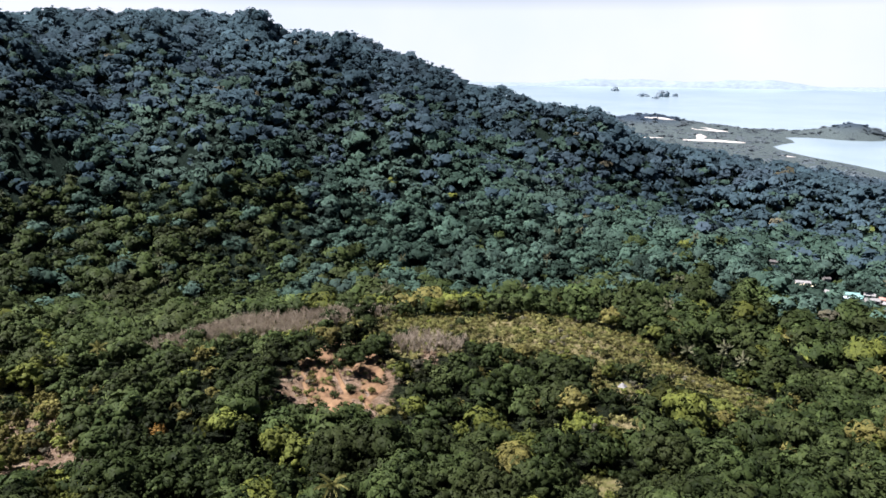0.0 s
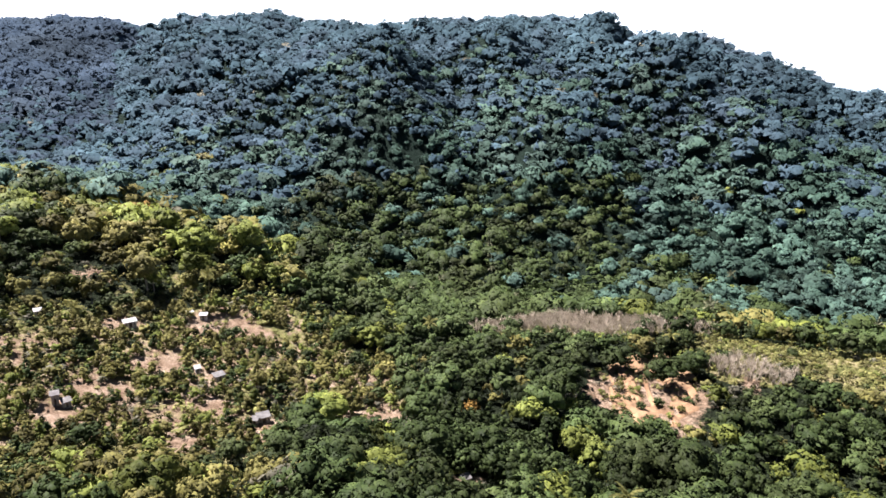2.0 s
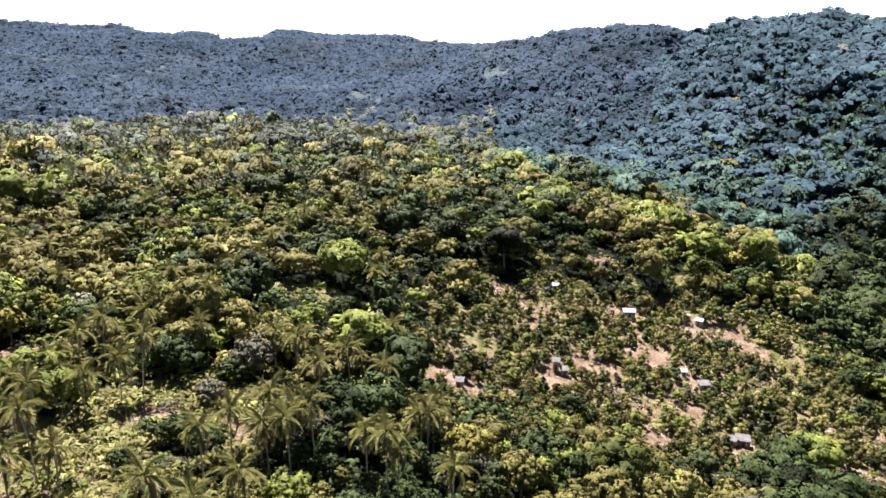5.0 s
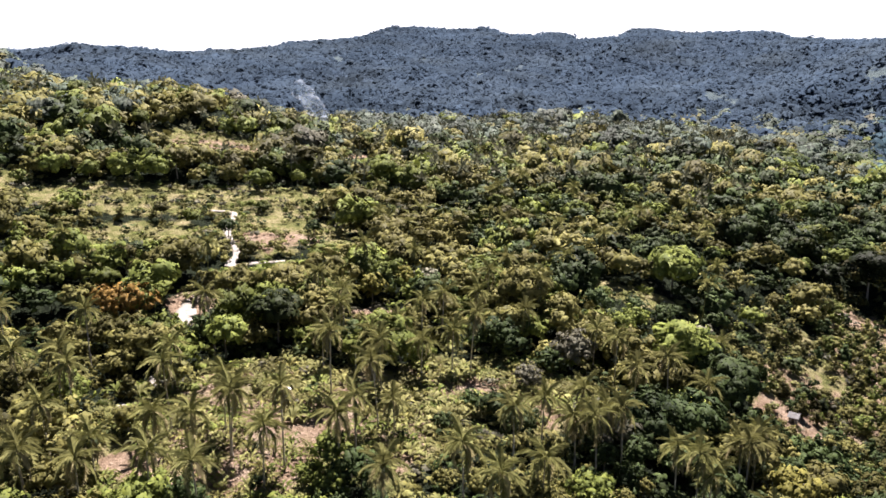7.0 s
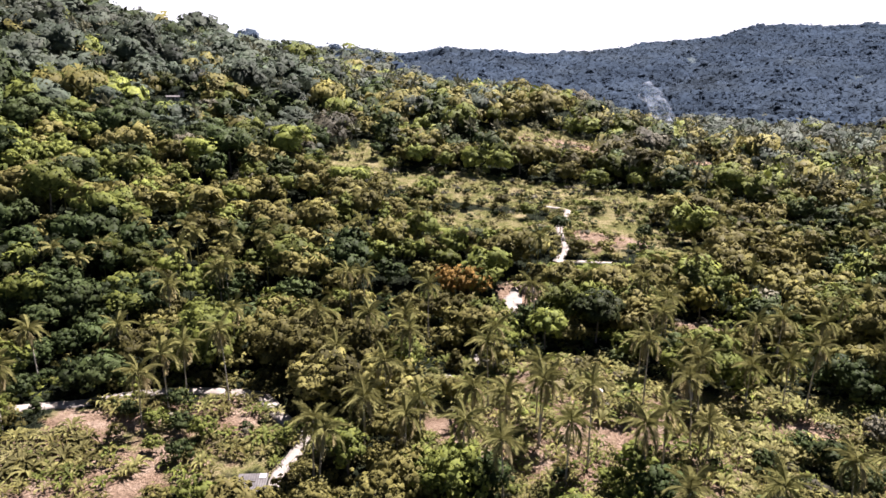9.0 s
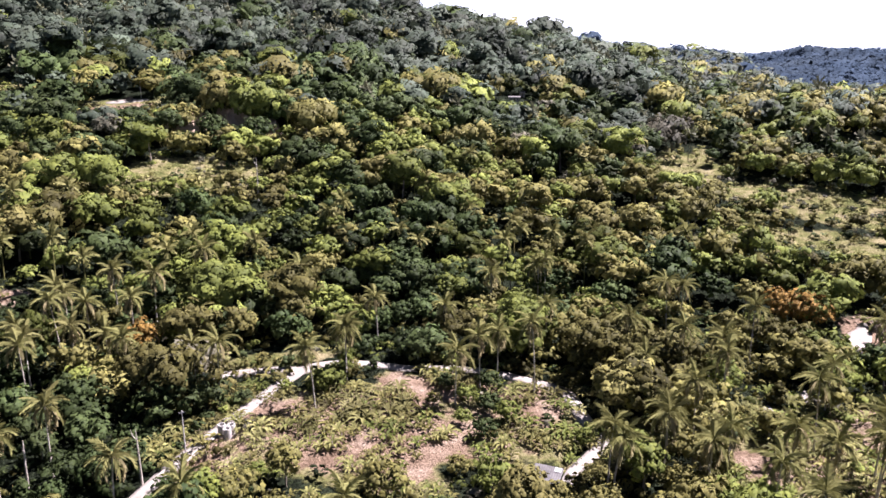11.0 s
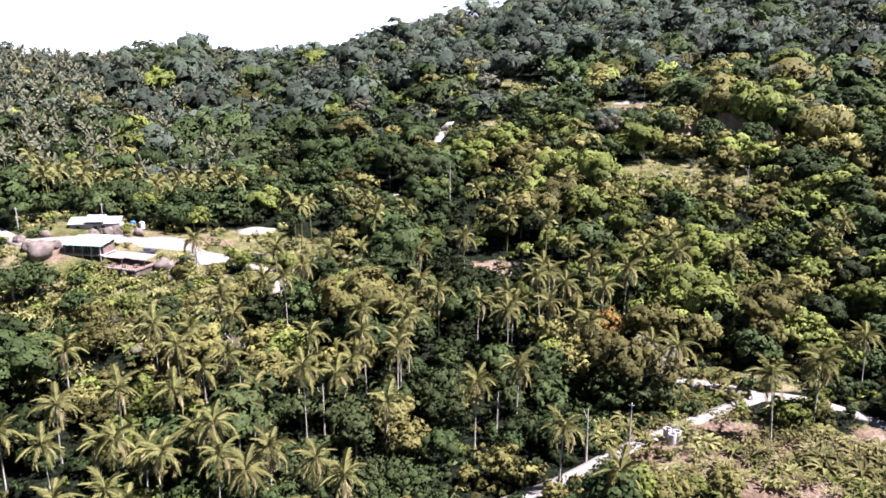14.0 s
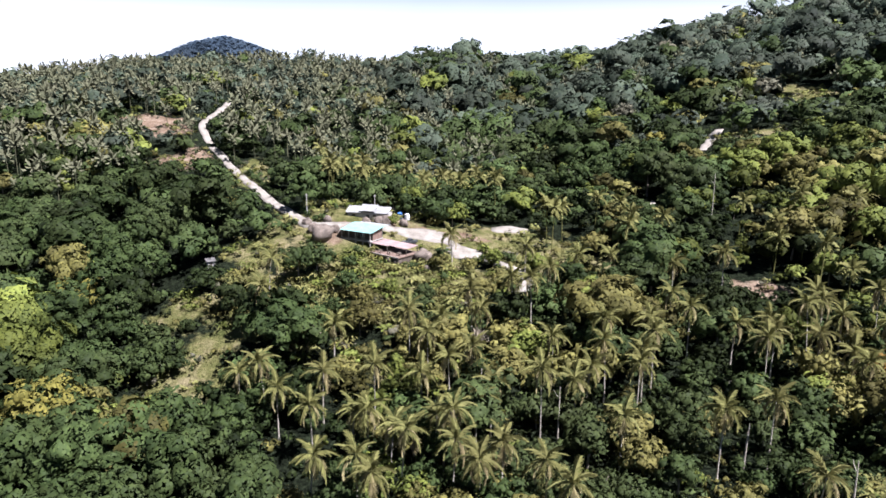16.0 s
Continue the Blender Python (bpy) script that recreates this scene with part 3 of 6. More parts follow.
KEEP_CLEAR = [(v[0], v[1], v[2] * 0.55, v[3] * 0.55) for v in VILLAGE] + [(s[0], s[1], s[2] * 0.6, s[3] * 0.6) for s in SHEDS] + [(210.6, 206, 7, 5), (210, 222, 9, 5), (207.6, 200, 7, 4), (213.9, 214, 3, 3), (205.2, 197, 3, 3), (163.8, 120, 2, 2), (136.6, 106, 5, 5)]


def ellipse_cover(x, y, spots, lumpy=0.35):
    """1 inside the listed patches, falling to 0 past their uneven edges."""
    cover = np.zeros(np.shape(x))
    wob = lumpy * value_noise(x, y, 6, 21) + lumpy * value_noise(x, y, 2.7, 22)
    for bearing, dist, wide, deep in spots:
        px, py = polar(bearing, dist)
        a = np.radians(bearing)
        u = (x - px) * np.cos(a) + (y - py) * np.sin(a)
        v = -(x - px) * np.sin(a) + (y - py) * np.cos(a)
        cover = np.maximum(cover, np.clip(1.7 - np.sqrt((u / wide) ** 2 + (v / deep) ** 2) - wob, 0, 1))
    return cover


def line_points(points, step):
    """A smooth line through (bearing, distance) points."""
    p = np.array([polar(b, d) for b, d in points])
    q = np.vstack([2 * p[0] - p[1], p, 2 * p[-1] - p[-2]])
    out = []
    for i in range(1, len(q) - 2):
        n = max(2, int(np.hypot(*(q[i + 1] - q[i])) / step))
        t = np.linspace(0, 1, n, endpoint=False)[:, None]
        out.append(0.5 * (2 * q[i] + (q[i + 1] - q[i - 1]) * t + (2 * q[i - 1] - 5 * q[i] + 4 * q[i + 1] - q[i + 2]) * t ** 2
                          + (3 * q[i] - q[i - 1] - 3 * q[i + 1] + q[i + 2]) * t ** 3))
    return np.vstack(out + [p[-1:]])


TRACK_LINES = {name: (width, line_points(points, 2.5)) for name, (width, points) in TRACKS.items()}
SOIL_SPOTS, TURF_SPOTS = BARE_SOIL + MORE_SOIL, TURF + MORE_TURF + THICKETS
TURF_ALL = TURF_SPOTS + PLANTED + CLEARED
HALF_BARE = PLANTED + CLEARED[:3]


def near_tracks(x, y):
    """Distance to the nearest track's edge."""
    best = np.full(np.shape(x), 1e9)
    for width, line in TRACK_LINES.values():
        for k in range(0, len(line), 2):
            best = np.minimum(best, np.hypot(x - line[k, 0], y - line[k, 1]) - width / 2)
    for bearing, dist, wide, deep in PADS + KEEP_CLEAR:
        px, py = polar(bearing, dist)
        best = np.minimum(best, np.hypot(x - px, y - py) - max(wide, deep))
    return best

# ---- meshes ----
def part(name, bm, mat, parent=None, label=""):
    me = bpy.data.meshes.new(name)
    bm.to_mesh(me)
    bm.free()
    me.materials.append(mat)
    ob = new(name, me)
    ob.parent = parent
    if label:
        ob["label"] = label
    return ob


def soup(name, verts, tris, mats, slots=None, smooth=False, tint=None, normals=None, coarse=0.0):
    """A mesh from arrays of corners and triangles."""
    me = bpy.data.meshes.new(name)
    verts, tris = np.asarray(verts, np.float32), np.asarray(tris, np.int32)
    me.vertices.add(len(verts))
    me.vertices.foreach_set("co", verts.ravel())
    me.loops.add(tris.size)
    me.loops.foreach_set("vertex_index", tris.ravel())
    me.polygons.add(len(tris))
    me.polygons.foreach_set("loop_start", np.arange(0, tris.size, 3, dtype=np.int32))
    for m in mats:
        me.materials.append(m)
    if smooth:
        me.polygons.foreach_set("use_smooth", np.ones(len(tris), bool))
    if slots is not None:
        me.polygons.foreach_set("material_index", np.asarray(slots, np.int32))
    if tint is not None:
        me.attributes.new("tint", "FLOAT", "FACE").data.foreach_set("value", np.asarray(tint, np.float32))
    if coarse:
        me.attributes.new("coarse", "FLOAT", "POINT").data.foreach_set("value", np.full(len(verts), coarse, np.float32))
    me.update(calc_edges=True)
    if normals is not None:
        me.attributes.new("custom_normal", "FLOAT_VECTOR", "POINT").data.foreach_set("vector", np.asarray(normals, np.float32).ravel())
    return me


def grid_tris(rows, cols, wrap=False):
    i, j = np.meshgrid(np.arange(rows - 1), np.arange(cols if wrap else cols - 1), indexing="ij")
    a, b = i * cols + j, i * cols + (j + 1) % cols
    c, d = (i + 1) * cols + (j + 1) % cols, (i + 1) * cols + j
    return np.concatenate([np.stack([a, d, c], -1).reshape(-1, 3), np.stack([a, c, b], -1).reshape(-1, 3)])


# ---- ground and sea ----
bearings = np.arange(-180, 180, 0.75)
radii = np.concatenate([[0.0, 20, 40], 55 * 1.033 ** np.arange(0, 133)])
B2, R2 = np.meshgrid(bearings, radii)
GX, GY = polar(B2, R2)
GZ = land(GX, GY)
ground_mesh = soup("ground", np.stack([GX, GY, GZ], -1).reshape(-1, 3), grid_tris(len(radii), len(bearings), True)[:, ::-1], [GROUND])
# distance masks for the haze tints, then patches of turf and soil
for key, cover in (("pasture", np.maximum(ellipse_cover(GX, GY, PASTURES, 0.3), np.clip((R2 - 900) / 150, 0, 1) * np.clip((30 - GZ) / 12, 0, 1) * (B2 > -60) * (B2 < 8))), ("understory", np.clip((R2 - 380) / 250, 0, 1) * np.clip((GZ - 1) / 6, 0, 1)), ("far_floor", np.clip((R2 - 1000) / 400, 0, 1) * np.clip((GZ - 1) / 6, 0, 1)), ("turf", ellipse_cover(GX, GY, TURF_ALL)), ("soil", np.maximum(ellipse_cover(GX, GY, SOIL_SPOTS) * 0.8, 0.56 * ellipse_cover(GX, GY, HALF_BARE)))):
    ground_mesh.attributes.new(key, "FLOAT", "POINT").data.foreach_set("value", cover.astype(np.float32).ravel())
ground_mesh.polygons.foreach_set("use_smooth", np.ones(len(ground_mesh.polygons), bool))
ground = tagged(new("ground", ground_mesh), "hilly ground of scrub with dark painted shade, dry grass and reddish bare soil", "ground", kind="structure")

def sea_level(r):
    """The sheet lifts towards its rim, where it stands for the farther water up to the horizon."""
    return 60 * np.clip((np.asarray(r, float) - 2600) / 2360, 0, 1) ** 2


sea_r = np.array([0.5, 1200, 2600, 2900, 3200, 3500, 3800, 4100, 4400, 4700, 4960])
SB, SR = np.meshgrid(np.arange(0, 360, 2.0), sea_r)
sx, sy = polar(SB, SR)
sea = tagged(new("sea", soup("sea", np.stack([sx, sy, sea_level(SR)], -1).reshape(-1, 3), grid_tris(len(sea_r), 180, True)[:, ::-1], [WATER])),
             "calm pale blue sea under a hazy sky", "sea", kind="structure")


def ribbon(name, width, line, label):
    """A poured slab that follows the ground."""
    d = np.gradient(line, axis=0)
    d /= np.linalg.norm(d, axis=1)[:, None]
    side = np.stack([-d[:, 1], d[:, 0]], 1)
    wob = 1 + (0.14 if "road" in name else 0.4) * value_noise(line[:, 0], line[:, 1], 4, 31)
    rows = []
    for k, drop in ((-1.0, -0.8), (-1.0, 0.28), (-0.35, 0.34), (0.35, 0.34), (1.0, 0.28), (1.0, -0.8)):
        p = line + side * (k * width / 2) * wob[:, None]
        rows.append(np.column_stack([p, np.maximum(land(p[:, 0], p[:, 1]), land(line[:, 0], line[:, 1]) - 0.1) + drop]))
    return tagged(new(name, soup(name, np.stack(rows).reshape(-1, 3), grid_tris(6, len(line)), [CONCRETE])), label, "road", kind="structure")


for name, (width, line) in TRACK_LINES.items():
    ribbon(name, width, line, "pale sunlit concrete lane winding between trees" if "road" in name else "pale dusty track on the hillside")
for bearing, dist, wide, deep in PADS + SANDS:
    n = 26
    a = np.linspace(0, 2 * np.pi, n, endpoint=False)
    wob = 1 + 0.14 * np.sin(3 * a + dist) + 0.08 * np.sin(5 * a)
    px, py = polar(bearing, dist)
    t = radians(bearing)
    u, v = np.cos(a) * wide * wob, np.sin(a) * deep * wob
    rings = []
    for s, lift in ((0.05, 0.4), (0.6, 0.36), (1.0, 0.3), (1.02, -0.8)):
        x, y = px + s * (u * np.cos(t) - v * np.sin(t)), py + s * (u * np.sin(t) + v * np.cos(t))
        rings.append(np.column_stack([x, y, land(x, y) + lift]))
    tagged(new("pavement" if dist < 1000 else "sand_flat", soup("yard", np.vstack(rings), grid_tris(4, n, True)[:, ::-1], [CONCRETE if dist < 1000 else SAND])), "pale sunlit open ground of concrete and dust", "ground", kind="structure")

# the slide of bare earth below the knoll, furrowed down the slope
u, v = np.meshgrid(np.linspace(-22, 19, 75), np.linspace(-30, 36, 60))
a = radians(8.2)
px, py = polar(8.2, 258)
x, y = px + u * np.cos(a) - v * np.sin(a), py + u * np.sin(a) + v * np.cos(a)
furrow = 1 - 2 * np.abs(value_noise(u * 1.0 + 0.25 * v, v * 0.22, 4.6, 91))
shape = 1.25 - np.hypot((u + 2) / 14.5, (v - 5) / 27) ** 2 - 0.42 * value_noise(u, v, 7, 92) - 0.25 * value_noise(u, v, 3, 93)
z = land(x, y) + np.clip(shape * 3.0, -1.4, 0.35) + (1.9 * furrow - 0.6) * np.clip(shape, 0, 1) + 0.25 * value_noise(u, v, 1.6, 94)
tagged(new("earth_slope", soup("earth_slope", np.stack([x, y, z], -1).reshape(-1, 3), grid_tris(60, 75)[:, ::-1], [SLIDE])), "furrowed slope of bare orange earth on the knoll", "ground", kind="structure")

# banks of bare soil between the trees of the green hill: (bearing, distance, half width, height)
BANK_SOIL = solid_material("pinkish_soil_bank", (0.20, 0.135, 0.095), (0.40, 0.30, 0.22), 0.25, 0.95, bump=0.6, fine=1.3)
for bearing, dist, wide, tall in BANKS:
    u, v = np.meshgrid(np.linspace(-1.3 * wide, 1.3 * wide, 40), np.linspace(-6, 26, 34))
    a = radians(bearing)
    px, py = polar(bearing, dist)
    x, y = px + u * np.cos(a) - v * np.sin(a), py + u * np.sin(a) + v * np.cos(a)
    top = tall * np.clip(1.3 - (u / wide) ** 2 + 0.3 * value_noise(u, v, 5, 95), 0, 1)
    lip = np.clip((v + 1.2 * value_noise(u, u, 4, 96)) / (0.55 * tall), 0, 1) * np.clip((24 - v) / 14, 0, 1)
    z = land(x, y) - 0.6 + top * lip + (0.5 * value_noise(u * 1.4, v, 2.2, 97) + 0.3 * value_noise(u, v, 0.9, 98)) * np.clip(lip * 2, 0, 1)
    tagged(new("soil_bank", soup("soil_bank", np.stack([x, y, z], -1).reshape(-1, 3), grid_tris(34, 40)[:, ::-1], [BANK_SOIL])), "steep bank of bare pinkish soil between trees", "ground", kind="structure")

# ---- plants ----
def joined(pieces):
    """Several (corners, triangles) as one."""
    vs, ts, n = [], [], 0
    for v, t in pieces:
        vs.append(v)
        ts.append(np.asarray(t) + n)
        n += len(v)
    return np.vstack(vs), np.vstack(ts)


def tube(points, radii, sides=5):
    points, rings = np.asarray(points, float), []
    for k, (p, r) in enumerate(zip(points, radii)):
        d = points[min(k + 1, len(points) - 1)] - points[max(k - 1, 0)]
        d /= np.linalg.norm(d)
        s = np.cross(d, (0.31, 0.95, 0.1))
        s /= np.linalg.norm(s)
        w = np.cross(d, s)
        a = np.linspace(0, 2 * np.pi, sides, endpoint=False)[:, None]
        rings.append(p + r * (np.cos(a) * s + np.sin(a) * w))
    return np.vstack(rings), grid_tris(len(points), sides, True)


OCT_V = np.array([(1, 0, 0), (0, 1, 0), (-1, 0, 0), (0, -1, 0), (0, 0, 1), (0, 0, -1)], float)
OCT_T = np.array([(0, 1, 4), (1, 2, 4), (2, 3, 4), (3, 0, 4), (1, 0, 5), (2, 1, 5), (3, 2, 5), (0, 3, 5)])


def unit(v):
    return v / np.maximum(np.linalg.norm(v, axis=-1, keepdims=True), 1e-9)


def face_normals(v, t):
    """A soft normal for every corner of a mesh."""
    n = np.zeros_like(v, dtype=float)
    f = np.cross(v[t[:, 1]] - v[t[:, 0]], v[t[:, 2]] - v[t[:, 0]])
    for k in range(3):
        np.add.at(n, t[:, k], f)
    return unit(n)


def foliage(rng, lobes, bunches, bunch, leaves, size, sides=6, cores=3, core=0.7, squash=0.9, quads=False):
    """A crown over lobes (x, y, z, r): dark hearts, domed bunches of leaves on the outside, loose leaves between.
    Gives corners, triangles and soft normals."""
    lobes = np.asarray(lobes, float)
    share = lobes[:, 3] ** 2 / (lobes[:, 3] ** 2).sum()
    middle = (lobes[:, :3] * share[:, None]).sum(0) - (0, 0, 0.12)
    vs, ts, ns, count = [], [], [], 0

    def outward(n):
        d = unit(rng.normal(size=(n, 3)))
        d[:, 2] = np.where(d[:, 2] < -0.3, -d[:, 2], d[:, 2])
        pick = rng.choice(len(lobes), n, p=share)
        c = lobes[pick, :3] + d * lobes[pick, 3:] * rng.uniform(0.82, 1.08, (n, 1)) * (1, 1, squash)
        return c, unit(0.8 * d + 0.45 * unit(c - middle) + (0, 0, 0.08))

    def basis(n):
        s = unit(np.cross(n, rng.normal(size=n.shape)))
        return s, np.cross(n, s)

    for x, y, z, r in lobes[:cores]:
        vs.append(OCT_V * r * core * rng.uniform(0.75, 1.15, (6, 1)) * (1, 1, squash) + (x, y, z))
        ts.append(OCT_T + count)
        ns.append(OCT_V)
        count += 6
    if bunches:
        c, n = outward(bunches)
        s, w = basis(unit(n + rng.normal(scale=0.25, size=n.shape)))
        k = bunch * rng.uniform(0.7, 1.2, (bunches, 1))
        rings, lights = [c + n * k * 0.35], [n]
        for j in range(sides):
            a = 2 * math.pi * j / sides + rng.uniform(-0.3, 0.3, (bunches, 1))
            side = np.cos(a) * s + np.sin(a) * w
            far = rng.uniform(0.62, 1.32, (bunches, 1))
            rings.append(c + side * k * far - n * k * rng.uniform(0.1, 0.55, (bunches, 1)))
            lights.append(unit(0.55 * n + 0.7 * side + rng.normal(scale=0.15, size=n.shape)))
        vs.append(np.stack(rings, 1).reshape(-1, 3))
        ns.append(np.stack(lights, 1).reshape(-1, 3))
        fan = np.array([(0, 1 + j, 1 + (j + 1) % sides) for j in range(sides)])
        ts.append((fan[None] + (np.arange(bunches) * (sides + 1))[:, None, None]).reshape(-1, 3) + count)
        count += bunches * (sides + 1)
    if leaves:
        c, n = outward(leaves)
        s, w = basis(unit(n + rng.normal(scale=0.4, size=n.shape)))
        k = size * rng.uniform(0.6, 1.4, (leaves, 1))
        c = c + n * k * 0.6
        corners = [c + s * k, c + w * k * 0.55, c - s * k, c - w * k * 0.55] if quads else [c + s * k, c - s * k * 0.5 + w * k * 0.8, c - s * k * 0.5 - w * k * 0.8]
        many = len(corners)
        vs.append(np.stack(corners, 1).reshape(-1, 3))
        ns.append(np.repeat(unit(n + rng.normal(scale=0.2, size=n.shape)), many, axis=0))
        base = (np.arange(leaves) * many)[:, None] + count
        ts.append(np.vstack([base + (0, 1, 2), base + (0, 2, 3)]) if quads else base + (0, 1, 2))
    return np.vstack(vs), np.vstack(ts), unit(np.vstack(ns))


def lobes_crown(rng, n, wide, low, high):
    """Rounded clumps of leaves over an uneven dome between two heights."""
    mid, half = low + (high - low) * 0.42, (high - low) / 2
    size = wide * math.sqrt(0.55 / (n + 1.5))
    out = [(0, 0, mid, min(wide * 0.34, half * 0.8))]
    for k in range(n):
        v = 1 - 1.35 * (k + 0.5) / n
        a = k * 2.39996 + rng.uniform(-0.3, 0.3)
        flat = math.sqrt(max(0.0, 1 - v * v)) * (wide / 2 - size * 0.75) * rng.uniform(0.75, 1.12)
        out.append((math.cos(a) * flat, math.sin(a) * flat, mid + v * max(0.02, half * 1.12 - size * 0.7) * rng.uniform(0.85, 1.15), size * rng.uniform(0.75, 1.2)))
    return out


def lobes_cone(rng, height, wide, n):
    out = []
    for k in range(n):
        u = (k + 0.5) / n
        a = k * 2.4
        r = wide * 0.5 * (1 - u) * 0.6
        out.append((math.cos(a) * r, math.sin(a) * r, height * (0.15 + 0.8 * u), wide * 0.5 * (0.25 + 0.5 * (1 - u))))
    return out


def trunk_shape(rng, height, girth, limbs, spread):
    lean = rng.uniform(-0.06, 0.06, 2) * height
    top = np.array([lean[0], lean[1], height])
    pieces = [tube([(0, 0, -0.8), (lean[0] * 0.3, lean[1] * 0.3, height * 0.4), top], [girth, girth * 0.75, girth * 0.4], 6)]
    for k in range(limbs):
        a = k * 2.4 + rng.uniform(-0.4, 0.4)
        s = top * rng.uniform(0.5, 0.85)
        e = s + np.array([math.cos(a) * spread, math.sin(a) * spread, height * rng.uniform(0.2, 0.42)])
        pieces.append(tube([s, (s + e) / 2 + (0, 0, 0.25), e], [girth * 0.45, girth * 0.3, girth * 0.1], 4))
    return joined(pieces)


def twigs(rng, height, wide, n, thick=0.3):
    """A leafless crown: limbs that fork into thin upright twigs."""
    pieces = []
    for k in range(n):
        a, u = rng.uniform(0, 6.28), rng.uniform(0.15, 1)
        s = np.array([0, 0, height * rng.uniform(0.15, 0.55)])
        e = np.array([math.cos(a) * wide * 0.5 * u, math.sin(a) * wide * 0.5 * u, height * (1 - 0.3 * u * u) * rng.uniform(0.75, 1.0)])
        m = (s + e) / 2 + (0, 0, 0.12 * height * rng.uniform(-0.2, 0.6))
        pieces.append(tube([s, m, e], [0.10 * thick, 0.06 * thick, 0.02 * thick], 3))
        for j in range(3):
            f = m + (e - m) * rng.uniform(0.1, 0.9)
            g = f + rng.normal(size=3) * wide * 0.08 + (0, 0, height * 0.12)
            pieces.append(tube([f, g], [0.05 * thick, 0.02 * thick], 3))
    return joined(pieces)


def frond_shape(rng, length, segments, per_side, droop):
    """One feathered palm leaf along +x: an arching midrib with narrow hanging leaflets on both sides."""
    def rib(u):
        return np.array([length * (u - 0.2 * droop * u * u), 0, length * (0.45 * u - (0.40 + 0.52 * droop) * u * u)])
    thick = length / 4.3
    pieces = [tube([rib(u) for u in np.linspace(0, 1, segments)], np.linspace(0.085, 0.02, segments) * thick, 3)]
    for side in (-1, 1):
        for k in range(per_side):
            u = 0.12 + 0.87 * (k + 0.5) / per_side
            p, w = rib(u), 0.87 / per_side * length * 1.75
            long = length * 0.30 * (math.sin(math.pi * min(1, u * 0.78 + 0.2)) ** 0.7 + 0.18) * rng.uniform(0.85, 1.15)
            tip = p + np.array([long * 0.62, side * long * rng.uniform(0.42, 0.62), -long * rng.uniform(0.3, 0.75)])
            pieces.append((np.array([p - (w / 2, 0, 0), p + (w / 2, 0, 0), tip]), np.array([(0, 1, 2)])))
    return joined(pieces)


def banana_shape(rng, height, n, wide=0.28):
    """A clump of broad arching leaves on short stems."""
    pieces = []
    for k in range(n):
        a = k * 2.4 + rng.uniform(-0.3, 0.3)
        out = np.array([math.cos(a), math.sin(a), 0])
        side = np.array([-math.sin(a), math.cos(a), 0])
        l, up = height * rng.uniform(0.6, 0.95), height * rng.uniform(0.65, 1.0)
        rows = []
        for u, w in ((0, 0.15), (0.3, 0.9), (0.65, 1.0), (1.0, 0.05)):
            p = out * l * u * 0.85 + np.array([0, 0, height * 0.12 + up * (1.35 * u - 1.15 * u * u)])
            rows.append(np.stack([p - side * w * wide * l, p + (0, 0, -0.05 * l), p + side * w * wide * l]))
        pieces.append((np.vstack(rows), grid_tris(4, 3)))
    return joined(pieces)

# ---- where plants grow ----
rng = np.random.default_rng(11)
EL_GRID = np.degrees(np.arctan2(GZ - EYE_Z, R2))
SKYLINE = np.maximum.accumulate(EL_GRID, axis=0)


def faces_valley(x, y, lift):
    """True where a plant of that height rises over the slopes between it and the middle of the valley."""
    d, b = np.hypot(x, y), (np.degrees(np.arctan2(-x, y)) + 180) % 360 - 180
    row = np.clip(np.searchsorted(radii, d) - 2, 0, len(radii) - 1)
    col = np.round((b + 180) / 0.75).astype(int) % len(bearings)
    return np.degrees(np.arctan2(land(x, y) + lift - EYE_Z, d)) > SKYLINE[row, col]


def scatter(near, far, step, first=-42.0, last=244.0):
    n = int(far / step) + 1
    i, j = np.meshgrid(np.arange(-n, n + 1), np.arange(-n, n + 1))
    x = (i.ravel() + rng.uniform(-0.46, 0.46, i.size)) * step
    y = (j.ravel() + rng.uniform(-0.46, 0.46, i.size)) * step
    d = np.hypot(x, y)
    b = np.degrees(np.arctan2(-x, y))
    b = np.where(b < -60, b + 360, b)
    keep = (d > near) & (d <= far) & (b > first) & (b < last)
    return x[keep], y[keep], d[keep], b[keep]


def zone(b, d, b0, b1, d0, d1):
    return (b > b0) & (b < b1) & (d > d0) & (d < d1)


